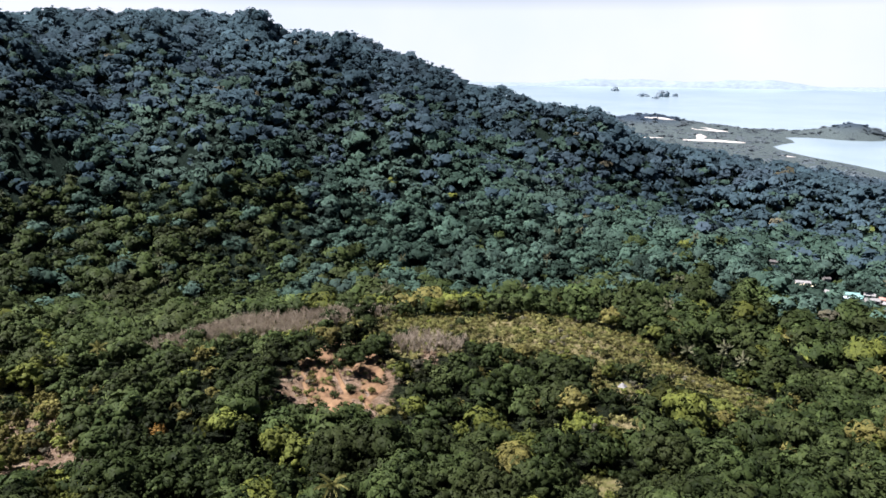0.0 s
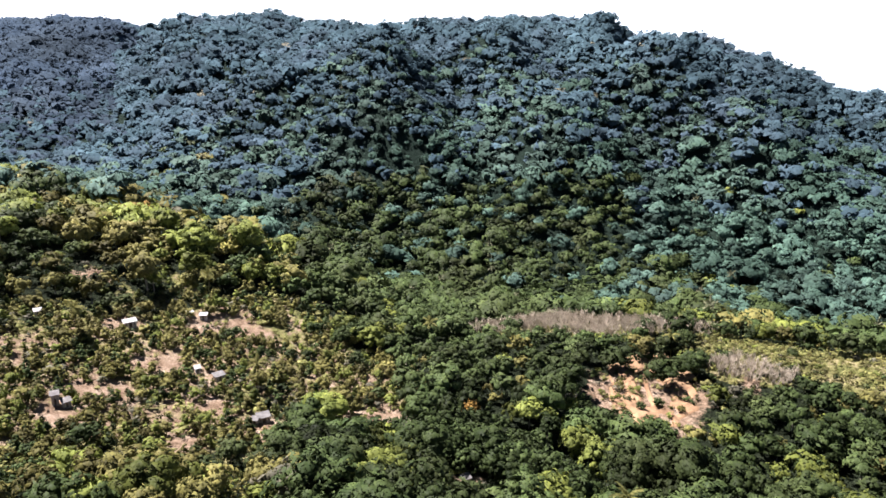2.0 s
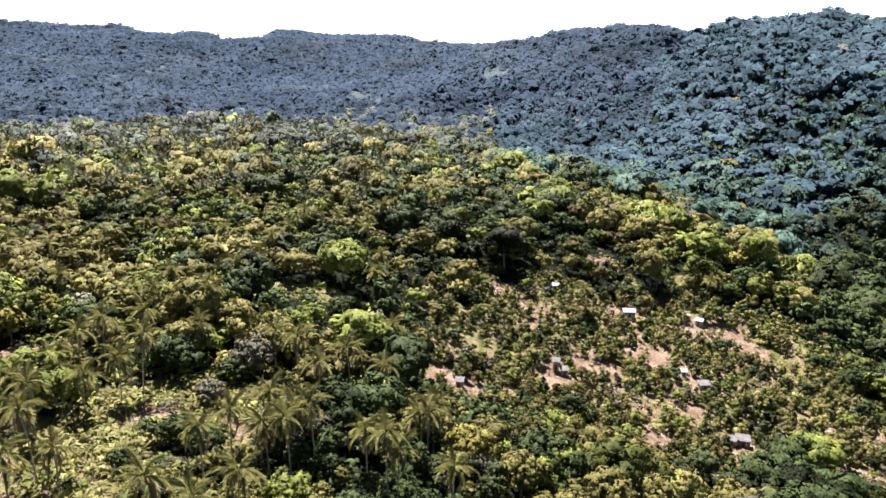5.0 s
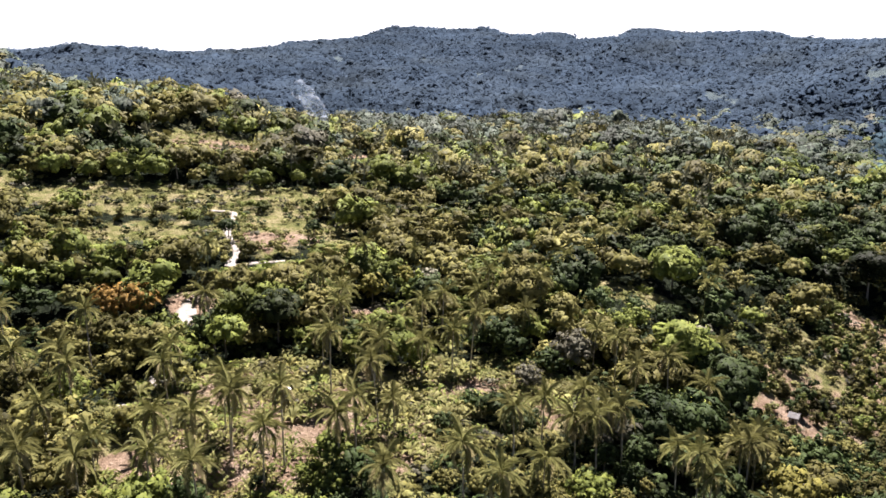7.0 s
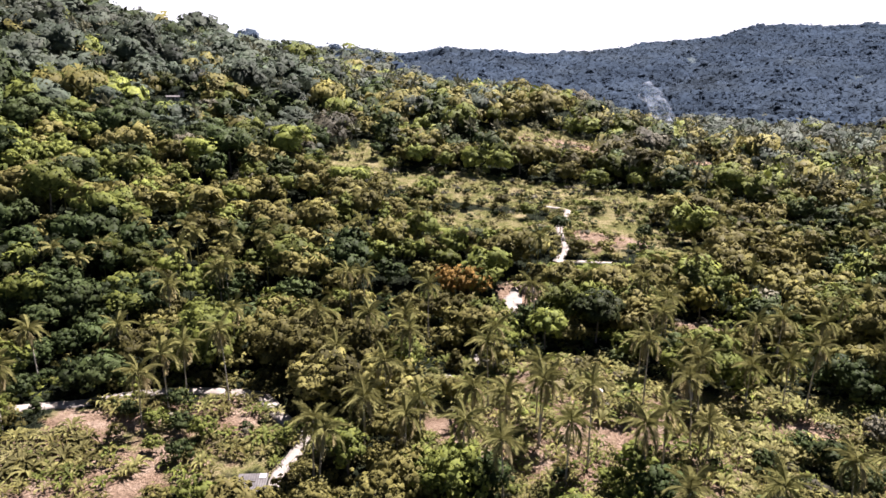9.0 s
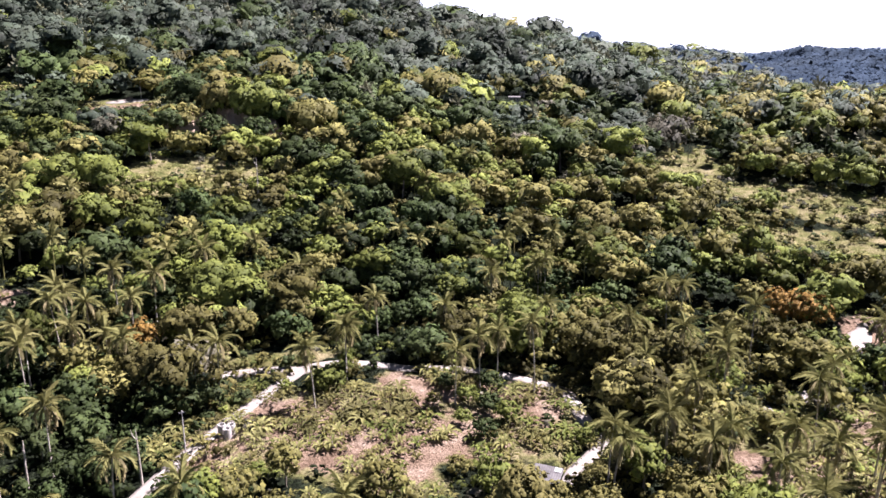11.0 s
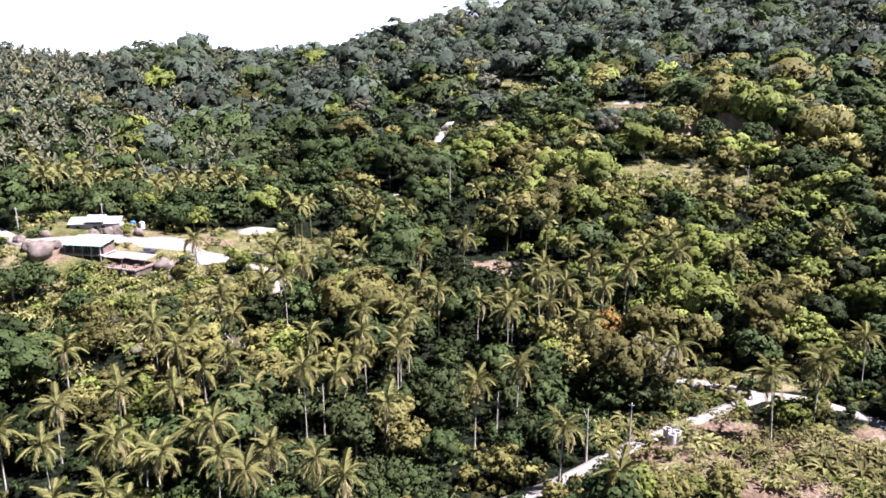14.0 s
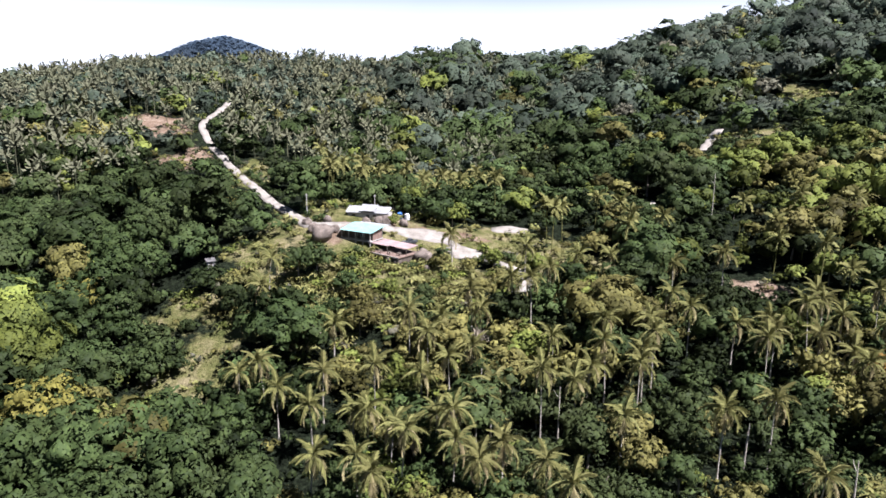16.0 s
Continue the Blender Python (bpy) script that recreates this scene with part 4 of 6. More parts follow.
def species(x, y, d, b, z):
    """An index into LEAF_KEYS for every plant."""
    n = len(x)
    drift = value_noise(x, y, 34, 41) * 0.5 + value_noise(x, y, 90, 42) * 0.5
    w = np.zeros((n, len(LEAF_KEYS)))
    k = {name: i for i, name in enumerate(LEAF_KEYS)}
    w[:, k["deep"]] = 0.30 + 0.55 * drift
    w[:, k["fresh"]] = 0.22 - 0.4 * drift
    w[:, k["olive"]] = np.where(b > 60, 0.42, 0.30) - 0.2 * drift
    w[:, k["grey"]], w[:, k["yellow"]], w[:, k["rust"]] = 0.016 + 0.016 * drift, 0.002, 0.0004
    valley = (b < 38) & (d < 660)
    w[valley, k["olive"]] = 0.16
    w[valley, k["deep"]] += 0.6
    w[valley, k["yellow"]] = 0.001
    w[valley & (d > 320), k["olive"]] = 0.07
    shade = zone(b, d, 212, 245, 60, 340)
    w[shade, k["deep"]] += 2.2
    grove = zone(b, d, 197, 222, 228, 300)
    w[grove, k["deep"]] += 1.2
    for name in ("fresh", "olive", "grey"):
        w[grove, k[name]] *= 0.4
    w[zone(b, d, -6, 24, 100, 200), k["deep"]] += 0.7
    w[zone(b, d, 134, 180, 146, 310), k["fresh"]] += 0.22
    w[zone(b, d, 134, 180, 146, 310), k["deep"]] *= 0.5
    w[zone(b, d, 168, 202, 60, 142), k["deep"]] += 0.7
    w[zone(b, d, 54, 84, 285, 480), k["deep"]] += 0.6
    w[(b > 132) & (d > 150), k["deep"]] += 0.2
    green_hill = (b > 132) & (d > 300) | (b > 178) & (d > 150)
    w[green_hill, k["deep"]] += 0.45
    w[green_hill, k["olive"]] *= 0.6
    w[zone(b, d, 183, 200, 170, 400), k["deep"]] += 1.3
    valley_near = (b < 34) & (d < 215)
    for name in ("fresh", "olive", "grey"):
        w[shade | valley_near, k[name]] *= 0.6
    w[zone(b, d, 13, 36, 230, 480), k["deep"]] += 1.5
    w[valley_near, k["deep"]] += 0.7
    # with distance the mix shifts to leaves that hold haze in their colour
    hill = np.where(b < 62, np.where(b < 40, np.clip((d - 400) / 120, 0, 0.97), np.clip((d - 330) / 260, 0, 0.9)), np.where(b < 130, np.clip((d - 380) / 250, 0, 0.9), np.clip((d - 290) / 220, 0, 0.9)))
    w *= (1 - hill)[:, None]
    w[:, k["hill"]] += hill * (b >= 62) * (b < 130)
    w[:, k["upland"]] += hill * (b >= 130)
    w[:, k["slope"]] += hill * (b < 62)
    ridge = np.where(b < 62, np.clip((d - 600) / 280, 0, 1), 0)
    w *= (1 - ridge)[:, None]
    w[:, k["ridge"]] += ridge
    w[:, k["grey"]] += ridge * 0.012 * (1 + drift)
    # dark leaves crowd the mountain's foot in place of the shade there
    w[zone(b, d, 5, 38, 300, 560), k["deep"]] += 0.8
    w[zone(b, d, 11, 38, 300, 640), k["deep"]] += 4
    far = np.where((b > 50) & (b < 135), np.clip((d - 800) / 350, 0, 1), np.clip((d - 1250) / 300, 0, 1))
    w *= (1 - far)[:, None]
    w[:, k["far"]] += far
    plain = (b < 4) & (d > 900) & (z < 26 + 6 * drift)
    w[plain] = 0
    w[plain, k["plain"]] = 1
    jungle = (b < 62) & (d > 420)
    for name in ("olive", "fresh", "yellow", "rust"):
        w[jungle, k[name]] *= np.where(name == "yellow", 0, 0.25)
    w = np.clip(w, 0, None)
    w /= w.sum(1)[:, None]
    stand_of = np.clip(0.5 + 0.75 * value_noise(x, y, 15, 43), 0.02, 0.93)
    pick = np.where(rng.uniform(size=n) < 0.5, stand_of, rng.uniform(size=n))
    return (pick[:, None] > np.cumsum(w, 1)).sum(1).clip(0, len(LEAF_KEYS) - 1)


# open ground that must not be grown over: points along tracks and in clearings
LOOK_B, LOOK_E, LOOK_D = [], [], []
for name, (width, line) in TRACK_LINES.items():
    for x, y in line[::2]:
        if any(first < math.degrees(math.atan2(-x, y)) % 360 < last for first, last in OPEN_TRACK[name]):
            LOOK_B.append(math.degrees(math.atan2(-x, y)) % 360), LOOK_D.append(math.hypot(x, y)), LOOK_E.append(land(x, y) + 0.3)
for spots, share in ((PADS, 0.6), (SOIL_SPOTS, 0.5), (TURF_SPOTS, 0.4)):
    for bearing, dist, wide, deep in spots:
        for u in (-0.8, 0, 0.8):
            for v in (-0.3, 0.3):
                x, y = polar(bearing + math.degrees(u * wide * share * 1.4 / dist), dist + v * deep * share * 1.6)
                LOOK_B.append(math.degrees(math.atan2(-x, y)) % 360), LOOK_D.append(math.hypot(x, y)), LOOK_E.append(land(x, y) + 0.8)
for bearing, dist, wide, deep in KEEP_CLEAR:
    for u in (-0.8, 0, 0.8):
        x, y = polar(bearing + math.degrees(u * wide / dist), dist)
        LOOK_B.append((bearing + math.degrees(u * wide / dist)) % 360), LOOK_D.append(dist), LOOK_E.append(land(x, y) + 0.7)
for bearing, dist, height, leaf, kname in MARKED:
    if leaf in ("rust", "yellow", "grey"):
        for u in (-0.25, 0, 0.25):
            x, y = polar(bearing + math.degrees(u * height / dist), dist)
            LOOK_B.append(math.degrees(math.atan2(-x, y)) % 360), LOOK_D.append(dist), LOOK_E.append(land(x, y) + 0.45 * height)
for bearing, dist, wide, tall in BANKS:
    for u in (-0.7, -0.25, 0.25, 0.7):
        for up in (0.25, 0.6):
            x, y = polar(bearing + math.degrees(u * wide / dist), dist + 1.5)
            LOOK_B.append(math.degrees(math.atan2(-x, y)) % 360), LOOK_D.append(dist + 1.5), LOOK_E.append(land(x, y) + up * tall)
for bearing, dist, wide, deep in TURF[:4] + THICKETS + BARE_SOIL[:2] + [(113, 300, 58, 17), (107, 258, 22, 22), (116.5, 262, 16, 11), (44, 255, 34, 30), (55, 225, 34, 34)]:
    for u in np.linspace(-0.9, 0.9, 7):
        for v in (-0.8, -0.4, 0, 0.4):
            x, y = polar(bearing + math.degrees(u * wide / dist), dist + v * deep)
            LOOK_B.append(math.degrees(math.atan2(-x, y)) % 360), LOOK_D.append(math.hypot(x, y)), LOOK_E.append(land(x, y) + 1.2)
LOOK_B, LOOK_D = np.array(LOOK_B), np.array(LOOK_D)
LOOK_E = (np.array(LOOK_E, float) - EYE_Z) / LOOK_D


def room_for(x, y, z, height, wide):
    """The height to which a plant may grow without hiding the open ground behind it."""
    d, b = np.hypot(x, y), np.degrees(np.arctan2(-x, y)) % 360
    out = height.copy()
    for part_of in np.array_split(np.arange(len(x)), max(1, len(x) // 1500)):
        gap = np.abs((LOOK_B[None] - b[part_of, None] + 180) % 360 - 180) * np.pi / 180 * d[part_of, None]
        before = (gap < 0.42 * wide[part_of, None]) & (d[part_of, None] < LOOK_D[None] - 0.5) & (d[part_of, None] > LOOK_D[None] - 60)
        limit = np.where(before, EYE_Z + LOOK_E[None] * d[part_of, None] - z[part_of, None], 99)
        limit = np.where(before & (limit < -1), 99, limit)
        out[part_of] = np.minimum(out[part_of], limit.min(1))
    return out


# ---- plant shapes, unit height, from fine to coarse ----
def shapes(count, seed, n_lobes, bunches, bunch, leaves, size, **more):
    """Several crowns of each kind: (corners, triangles, which are wood, normals)."""
    out = {}
    for i, kind in enumerate(KINDS):
        g = np.random.default_rng(seed + i)
        out[kind] = []
        for k in range(count):
            if kind == "cone":
                lobes = lobes_cone(g, 1.0, 0.66, max(3, n_lobes * 2 // 3))
            elif kind == "tall":
                lobes = lobes_crown(g, n_lobes, 0.85, 0.34, 1.0)
            elif kind == "shrub":
                lobes = lobes_crown(g, n_lobes, 1.45, 0.0, 0.95)
            else:
                lobes = lobes_crown(g, n_lobes, 1.15, 0.1, 1.0)
            v, t, n = foliage(g, lobes, bunches, bunch * (0.8 if kind == "cone" else 1.0), leaves, size, **more)
            wood = np.zeros(len(t), bool)
            if kind == "tall" and bunches > 20:
                tv, tt = tube([(0, 0, -0.05), (0.02, 0.01, 0.4), (0.03, 0.0, 0.75)], [0.022, 0.016, 0.01], 3)
                v, t, wood, n = np.vstack([v, tv]), np.vstack([t, tt + len(v)]), np.append(wood, np.ones(len(tt), bool)), np.vstack([n, face_normals(tv, tt)])
            out[kind].append((v, t, wood, n))
    return out


def plain_shapes(pieces, wood=False):
    """(corners, triangles) of other plants in the same form."""
    return [(v, t, np.full(len(t), wood), face_normals(v, t)) for v, t in pieces]


KINDS = ("round", "tall", "cone", "shrub")
NEAR = shapes(4, 100, 14, 120, 0.100, 200, 0.040, cores=9, core=0.62, quads=True)
MIDA = shapes(6, 150, 12, 66, 0.122, 90, 0.045, cores=6, core=0.66)
MID = shapes(8, 200, 9, 32, 0.165, 36, 0.065, cores=3, core=0.75)
FARA = shapes(10, 300, 7, 19, 0.205, 20, 0.095, cores=1, core=1.0, sides=5)
FARB = shapes(10, 340, 5, 10, 0.265, 9, 0.125, cores=1, core=1.1, sides=5)
FARC = shapes(10, 380, 4, 7, 0.320, 6, 0.160, cores=1, core=1.1, sides=5)
FARD = shapes(10, 385, 3, 5, 0.360, 5, 0.200, cores=1, core=1.1, sides=4)
SCRUB = shapes(8, 390, 4, 6, 0.300, 12, 0.150, cores=1, core=0.7, sides=5)
LOW = shapes(5, 460, 3, 4, 0.380, 3, 0.200, cores=0, sides=5)


def forest(name, shape_lists, x, y, z, height, stretch, key, kind, label, sink=0.0, wood_of=BARK, spread=0.3, coarse=0.0, smooth=0.0):
    """All the plants of one wood as one mesh; smooth turns their crowns' normals towards the slope they stand on."""
    vs, ts, ms, tints, ns, n = [], [], [], [], [], 0
    own = np.clip(rng.normal(0, spread, len(x)), -0.5, 0.7) + 0.16 * value_noise(x, y, 45, 77) + 0.2 * value_noise(x, y, 130, 78)
    spin = rng.uniform(0, 6.28, len(x))
    if smooth:
        rise = np.stack([land(x - 25, y) - land(x + 25, y), land(x, y - 25) - land(x, y + 25), np.full(len(x), 50.0)], -1)
        rise /= np.linalg.norm(rise, axis=1)[:, None]
    for ki, kname in enumerate(KINDS):
        options = shape_lists[kname]
        which = rng.integers(0, len(options), len(x))
        for oi, (v, t, wood, nrm) in enumerate(options):
            sel = np.nonzero((kind == ki) & (which == oi))[0]
            if not len(sel):
                continue
            c, s = np.cos(spin[sel])[:, None], np.sin(spin[sel])[:, None]
            h, w = height[sel][:, None], (height * stretch)[sel][:, None]
            px = (v[:, 0] * c - v[:, 1] * s) * w + x[sel][:, None]
            py = (v[:, 0] * s + v[:, 1] * c) * w + y[sel][:, None]
            pz = (v[:, 2] - sink) * h + z[sel][:, None]
            vs.append(np.stack([px, py, pz], -1).reshape(-1, 3))
            ts.append((t[None] + (np.arange(len(sel)) * len(v))[:, None, None]).reshape(-1, 3) + n)
            ms.append(np.where(wood[None], len(LEAF_KEYS), key[sel][:, None]).ravel())
            tints.append(np.repeat(own[sel], len(t)))
            turned = np.stack([nrm[:, 0] * c - nrm[:, 1] * s, nrm[:, 0] * s + nrm[:, 1] * c, np.broadcast_to(nrm[:, 2], px.shape)], -1)
            if smooth:
                turned = turned * (1 - smooth) + rise[sel][:, None] * smooth
            ns.append(turned.reshape(-1, 3))
            n += len(sel) * len(v)
    return tagged(new(name, soup(name, np.vstack(vs), np.vstack(ts), [LEAF[k] for k in LEAF_KEYS] + [wood_of], np.concatenate(ms), True, np.concatenate(tints), np.vstack(ns), coarse)), label, "forest", kind="stuff")


def grown(near, far, step, big, seed_mix, hidden=0.15):
    x, y, d, b = scatter(near, far, step)
    z = land(x, y)
    n = len(x)
    height = big * np.minimum(rng.lognormal(0, 0.27, n), 1.45) * (1 + 0.3 * value_noise(x, y, 26, 51) + 0.12 * value_noise(x, y, 11, 52))
    height = np.where((b > 128) & (d > 270), height * 1.2, height)
    height = np.where(zone(b, d, 213, 245, 76, 240), height * 1.55, height)
    groves = zone(b, d, 208, 245, 280, 660)
    height = np.where(groves, height * 0.72, height)
    keep = (z > 1.5) & (ellipse_cover(x, y, SANDS + PASTURES, 0.3) < 0.75) & (faces_valley(x, y, height + 2) | (rng.uniform(size=n) < hidden))
    keep &= ~(zone(b, d, 213, 245, 76, 250) & (rng.uniform(size=n) < 0.42))
    if near < 460:
        bare = np.maximum(ellipse_cover(x, y, SOIL_SPOTS), ellipse_cover(x, y, TURF_ALL))
        keep &= bare < 0.55 + 0.45 * (rng.uniform(size=n) < np.where(ellipse_cover(x, y, CLEARED[1:2]) > 0.3, 0.02, 0.12))
        keep &= near_tracks(x, y) > 1.6
    x, y, z, d, b, height = (q[keep] for q in (x, y, z, d, b, height))
    n = len(x)
    kind = rng.choice(4, n, p=seed_mix)
    orchard = zone(b, d, 30, 70, 150, 300) & (ellipse_cover(x, y, PLANTED) > 0.2)
    kind = np.where(orchard & (rng.uniform(size=n) < 0.5), 2, kind)
    height = np.where(orchard, height * 0.62, height)
    height = np.where(kind == 3, height * 0.45, np.where(kind == 1, height * 1.22, np.where(kind == 2, height * 0.8, height)))
    if near < 460:
        height = room_for(x, y, z, height, height * 1.2)
    keep = height > 0.9
    x, y, z, d, b, height, kind = (q[keep] for q in (x, y, z, d, b, height, kind))
    kind = np.where(height < 2.2, 3, kind)
    return x, y, z, d, b, height, kind, species(x, y, d, b, z)


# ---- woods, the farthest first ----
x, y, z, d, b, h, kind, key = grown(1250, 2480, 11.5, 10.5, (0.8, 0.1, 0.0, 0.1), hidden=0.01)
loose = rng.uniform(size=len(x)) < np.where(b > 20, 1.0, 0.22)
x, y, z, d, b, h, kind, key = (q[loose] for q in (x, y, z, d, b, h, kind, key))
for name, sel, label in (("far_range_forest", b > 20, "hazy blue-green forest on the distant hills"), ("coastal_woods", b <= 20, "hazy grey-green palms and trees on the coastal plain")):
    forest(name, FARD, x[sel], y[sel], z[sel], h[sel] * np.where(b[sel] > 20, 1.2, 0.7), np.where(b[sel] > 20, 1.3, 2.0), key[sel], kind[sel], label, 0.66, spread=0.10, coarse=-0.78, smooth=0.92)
x, y, d, b = scatter(2750, 3500, 20, 200, 231)
z = land(x, y)
sel = (z > 20) & faces_valley(x, y, 20)
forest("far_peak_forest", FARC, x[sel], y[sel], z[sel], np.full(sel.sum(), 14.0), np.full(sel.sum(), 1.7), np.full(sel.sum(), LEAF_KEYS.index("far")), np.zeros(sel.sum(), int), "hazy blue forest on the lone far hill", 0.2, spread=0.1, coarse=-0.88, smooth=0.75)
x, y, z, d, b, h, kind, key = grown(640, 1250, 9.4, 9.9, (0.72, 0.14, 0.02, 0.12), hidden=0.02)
for name, sel, label in (("mountain_forest", b < 62, "dense dark green jungle on the mountain, blued by haze"), ("upper_hill_forest", b >= 62, "grey-green mixed forest on the upper slopes")):
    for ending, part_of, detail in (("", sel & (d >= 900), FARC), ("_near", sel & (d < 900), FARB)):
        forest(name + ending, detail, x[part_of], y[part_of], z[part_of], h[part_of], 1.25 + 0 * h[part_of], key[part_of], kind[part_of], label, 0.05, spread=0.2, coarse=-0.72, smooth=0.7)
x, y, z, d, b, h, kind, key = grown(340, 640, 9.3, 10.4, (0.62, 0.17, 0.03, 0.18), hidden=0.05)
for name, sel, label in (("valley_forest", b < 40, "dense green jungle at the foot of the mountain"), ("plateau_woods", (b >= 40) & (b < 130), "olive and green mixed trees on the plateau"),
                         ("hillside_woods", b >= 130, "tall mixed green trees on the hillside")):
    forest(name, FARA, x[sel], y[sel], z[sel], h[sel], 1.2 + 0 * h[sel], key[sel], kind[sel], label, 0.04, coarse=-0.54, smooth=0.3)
x, y, z, d, b, h, kind, key = grown(118, 340, 7.1, 8.3, (0.60, 0.16, 0.06, 0.18), hidden=0.12)
for name, sel, label in (("knoll_woods", b < 33, "bright green and dark broadleaf trees round the knoll"), ("orchard_trees", (b >= 33) & (b < 72), "young cone-shaped fruit trees in a sloping orchard"),
                         ("grove_woods", (b >= 72) & (b < 130), "olive green trees between coconut palms"), ("slope_woods", b >= 130, "mixed broadleaf trees below the green hill")):
    for ending, part_of, detail in (("", sel & (d >= 195), MID), ("_near", sel & (d < 195), MIDA)):
        forest(name + ending, detail, x[part_of], y[part_of], z[part_of], h[part_of], 1.18 + 0 * h[part_of], key[part_of], kind[part_of], label, 0.02, coarse=-0.30 if detail is MID else 0.0)


def laid_out(name, x, y, low, high, mix, hue_of, label, limit=1.0, shapes_used=None, stretch=1.0):
    """Small plants at given points, kept low before open ground."""
    z = land(x, y)
    h = room_for(x, y, z, rng.uniform(low, high, len(x)), np.full(len(x), 1.5)) if limit else rng.uniform(low, high, len(x))
    keep = (h > 0.5) & (near_tracks(x, y) > 0.7)
    x, y, z, h = (q[keep] for q in (x, y, z, h))
    d, b = np.hypot(x, y), np.degrees(np.arctan2(-x, y))
    b = np.where(b < -60, b + 360, b)
    key = species(x, y, d, b, z) if hue_of is None else np.array([LEAF_KEYS.index(q) for q in rng.choice(hue_of, len(x))])
    forest(name, shapes_used or FARA, x, y, z, h, stretch + 0 * h, key, rng.choice(4, len(x), p=mix), label, 0.05)


x, y, d, b = scatter(150, 310, 3.5)
sel = (ellipse_cover(x, y, PLANTED) > 0.4) & (ellipse_cover(x, y, SOIL_SPOTS) < 0.9) & (value_noise(x, y, 9, 61) > -0.5)
laid_out("orchard_rows", x[sel], y[sel], 2.4, 5.4, (0.2, 0.0, 0.8, 0.0), ["deep", "olive", "olive", "fresh", "olive"], "young cone-shaped fruit trees in a sloping orchard", 0, MID, 1.15)
x, y, d, b = scatter(45, 420, 3.3)
bare = np.maximum(ellipse_cover(x, y, SOIL_SPOTS), ellipse_cover(x, y, TURF_ALL))
sel = (bare > 0.3) & (rng.uniform(size=len(x)) < np.where(ellipse_cover(x, y, SOIL_SPOTS) > 0.6, 0.5, 0.85)) & (value_noise(x, y, 7, 62) > -0.35)
sel &= (ellipse_cover(x, y, CLEARED) < 0.4) | (rng.uniform(size=len(x)) < np.where(ellipse_cover(x, y, CLEARED[:1]) > 0.2, 0.7, 0.28))
sel &= ~(zone(b, d, 134, 154, 98, 143) & (rng.uniform(size=len(x)) < 0.65))
laid_out("clearing_shrubs", x[sel], y[sel], 0.8, 3.0, (0.3, 0.0, 0.1, 0.6), ["olive", "fresh", "meadow", "meadow", "deep", "grey"], "low shrubs and weeds scattered over the clearings", 0, SCRUB, 1.25)
x, y, d, b = scatter(58, 190, 2.9)
sel = (np.maximum(ellipse_cover(x, y, SOIL_SPOTS), ellipse_cover(x, y, TURF_ALL)) < 0.3) & ((b < 214) | (rng.uniform(size=len(x)) < 0.3))
laid_out("undergrowth", x[sel], y[sel], 0.9, 2.6, (0.2, 0.0, 0.0, 0.8), None, "dense green undergrowth between the trees", 1, LOW, 1.4)

# broad-leaved clumps in the clearings
CLUMPS = plain_shapes([banana_shape(np.random.default_rng(800 + k), 1.0, 13 + k % 3, 0.085) for k in range(5)])
x, y, d, b = scatter(60, 215, 2.6)
sel = (ellipse_cover(x, y, CLEARED) > 0.35) & (value_noise(x, y, 8, 63) > -0.35) & (rng.uniform(size=len(x)) < 0.9)
x, y, d = x[sel], y[sel], d[sel]
single = np.zeros(len(x), bool)
single[np.argsort(d)[:280]] = True
CLUMP_MESHES = {}
CLUMP_STEM = soup("stem", *tube([(0, 0, -0.1), (0.01, 0.01, 0.15), (0, 0, 0.35)], [0.06, 0.05, 0.03], 5), [BARK])
cz, ch = land(x, y), rng.uniform(2.2, 4.2, len(x))
ch = np.where(single, room_for(x, y, cz, ch, np.full(len(x), 1.5)), 0)
for i in np.nonzero(single & (ch > 0.6) & (near_tracks(x, y) > 0.7))[0]:
    look_of = (int(rng.integers(0, 5)), ["olive", "olive", "fresh", "meadow", "palm"][int(rng.integers(0, 5))])
    if look_of not in CLUMP_MESHES:
        CLUMP_MESHES[look_of] = soup("clump", CLUMPS[look_of[0]][0], CLUMPS[look_of[0]][1], [LEAF[look_of[1]]])
    clump = tagged(new("pandan_clump"), "spiky yellow-green clump of long arching leaves on bare soil", "plant", "spiky clumps of the clearings")
    clump.matrix_world = pose(x[i], y[i], cz[i] - 0.1, 0, 0, rng.uniform(0, 360)) @ Matrix.Diagonal((ch[i] * 0.85, ch[i] * 0.85, ch[i], 1))
    for part_name, me in (("stem", CLUMP_STEM), ("crown", CLUMP_MESHES[look_of])):
        new(part_name, me).parent = clump
sel = ~single
laid_out("pandan_clumps", x[sel], y[sel], 2.4, 4.4, (1, 0, 0, 0), ["olive", "olive", "fresh", "meadow", "palm"], "spiky yellow-green clumps of long leaves in the clearing", 1, {k: CLUMPS for k in KINDS}, 1.15)
BANANAS = plain_shapes([banana_shape(np.random.default_rng(830 + k), 1.0, 10 + k % 3, 0.17) for k in range(4)])
x, y, d, b = scatter(155, 196, 4.2, 202, 217)
sel = (rng.uniform(size=len(x)) < 0.6) & (ellipse_cover(x, y, PADS) < 0.1)
laid_out("banana_plants", x[sel], y[sel], 2.6, 4.4, (1, 0, 0, 0), ["fresh", "meadow", "palm", "deep"], "clumps of broad-leaved banana plants on the grassy slope", 1, {k: BANANAS for k in KINDS}, 1.0)
x, y, d, b = scatter(260, 345, 2.9, -26, 9)
sel = (ellipse_cover(x, y, TURF[:4]) > 0.35)
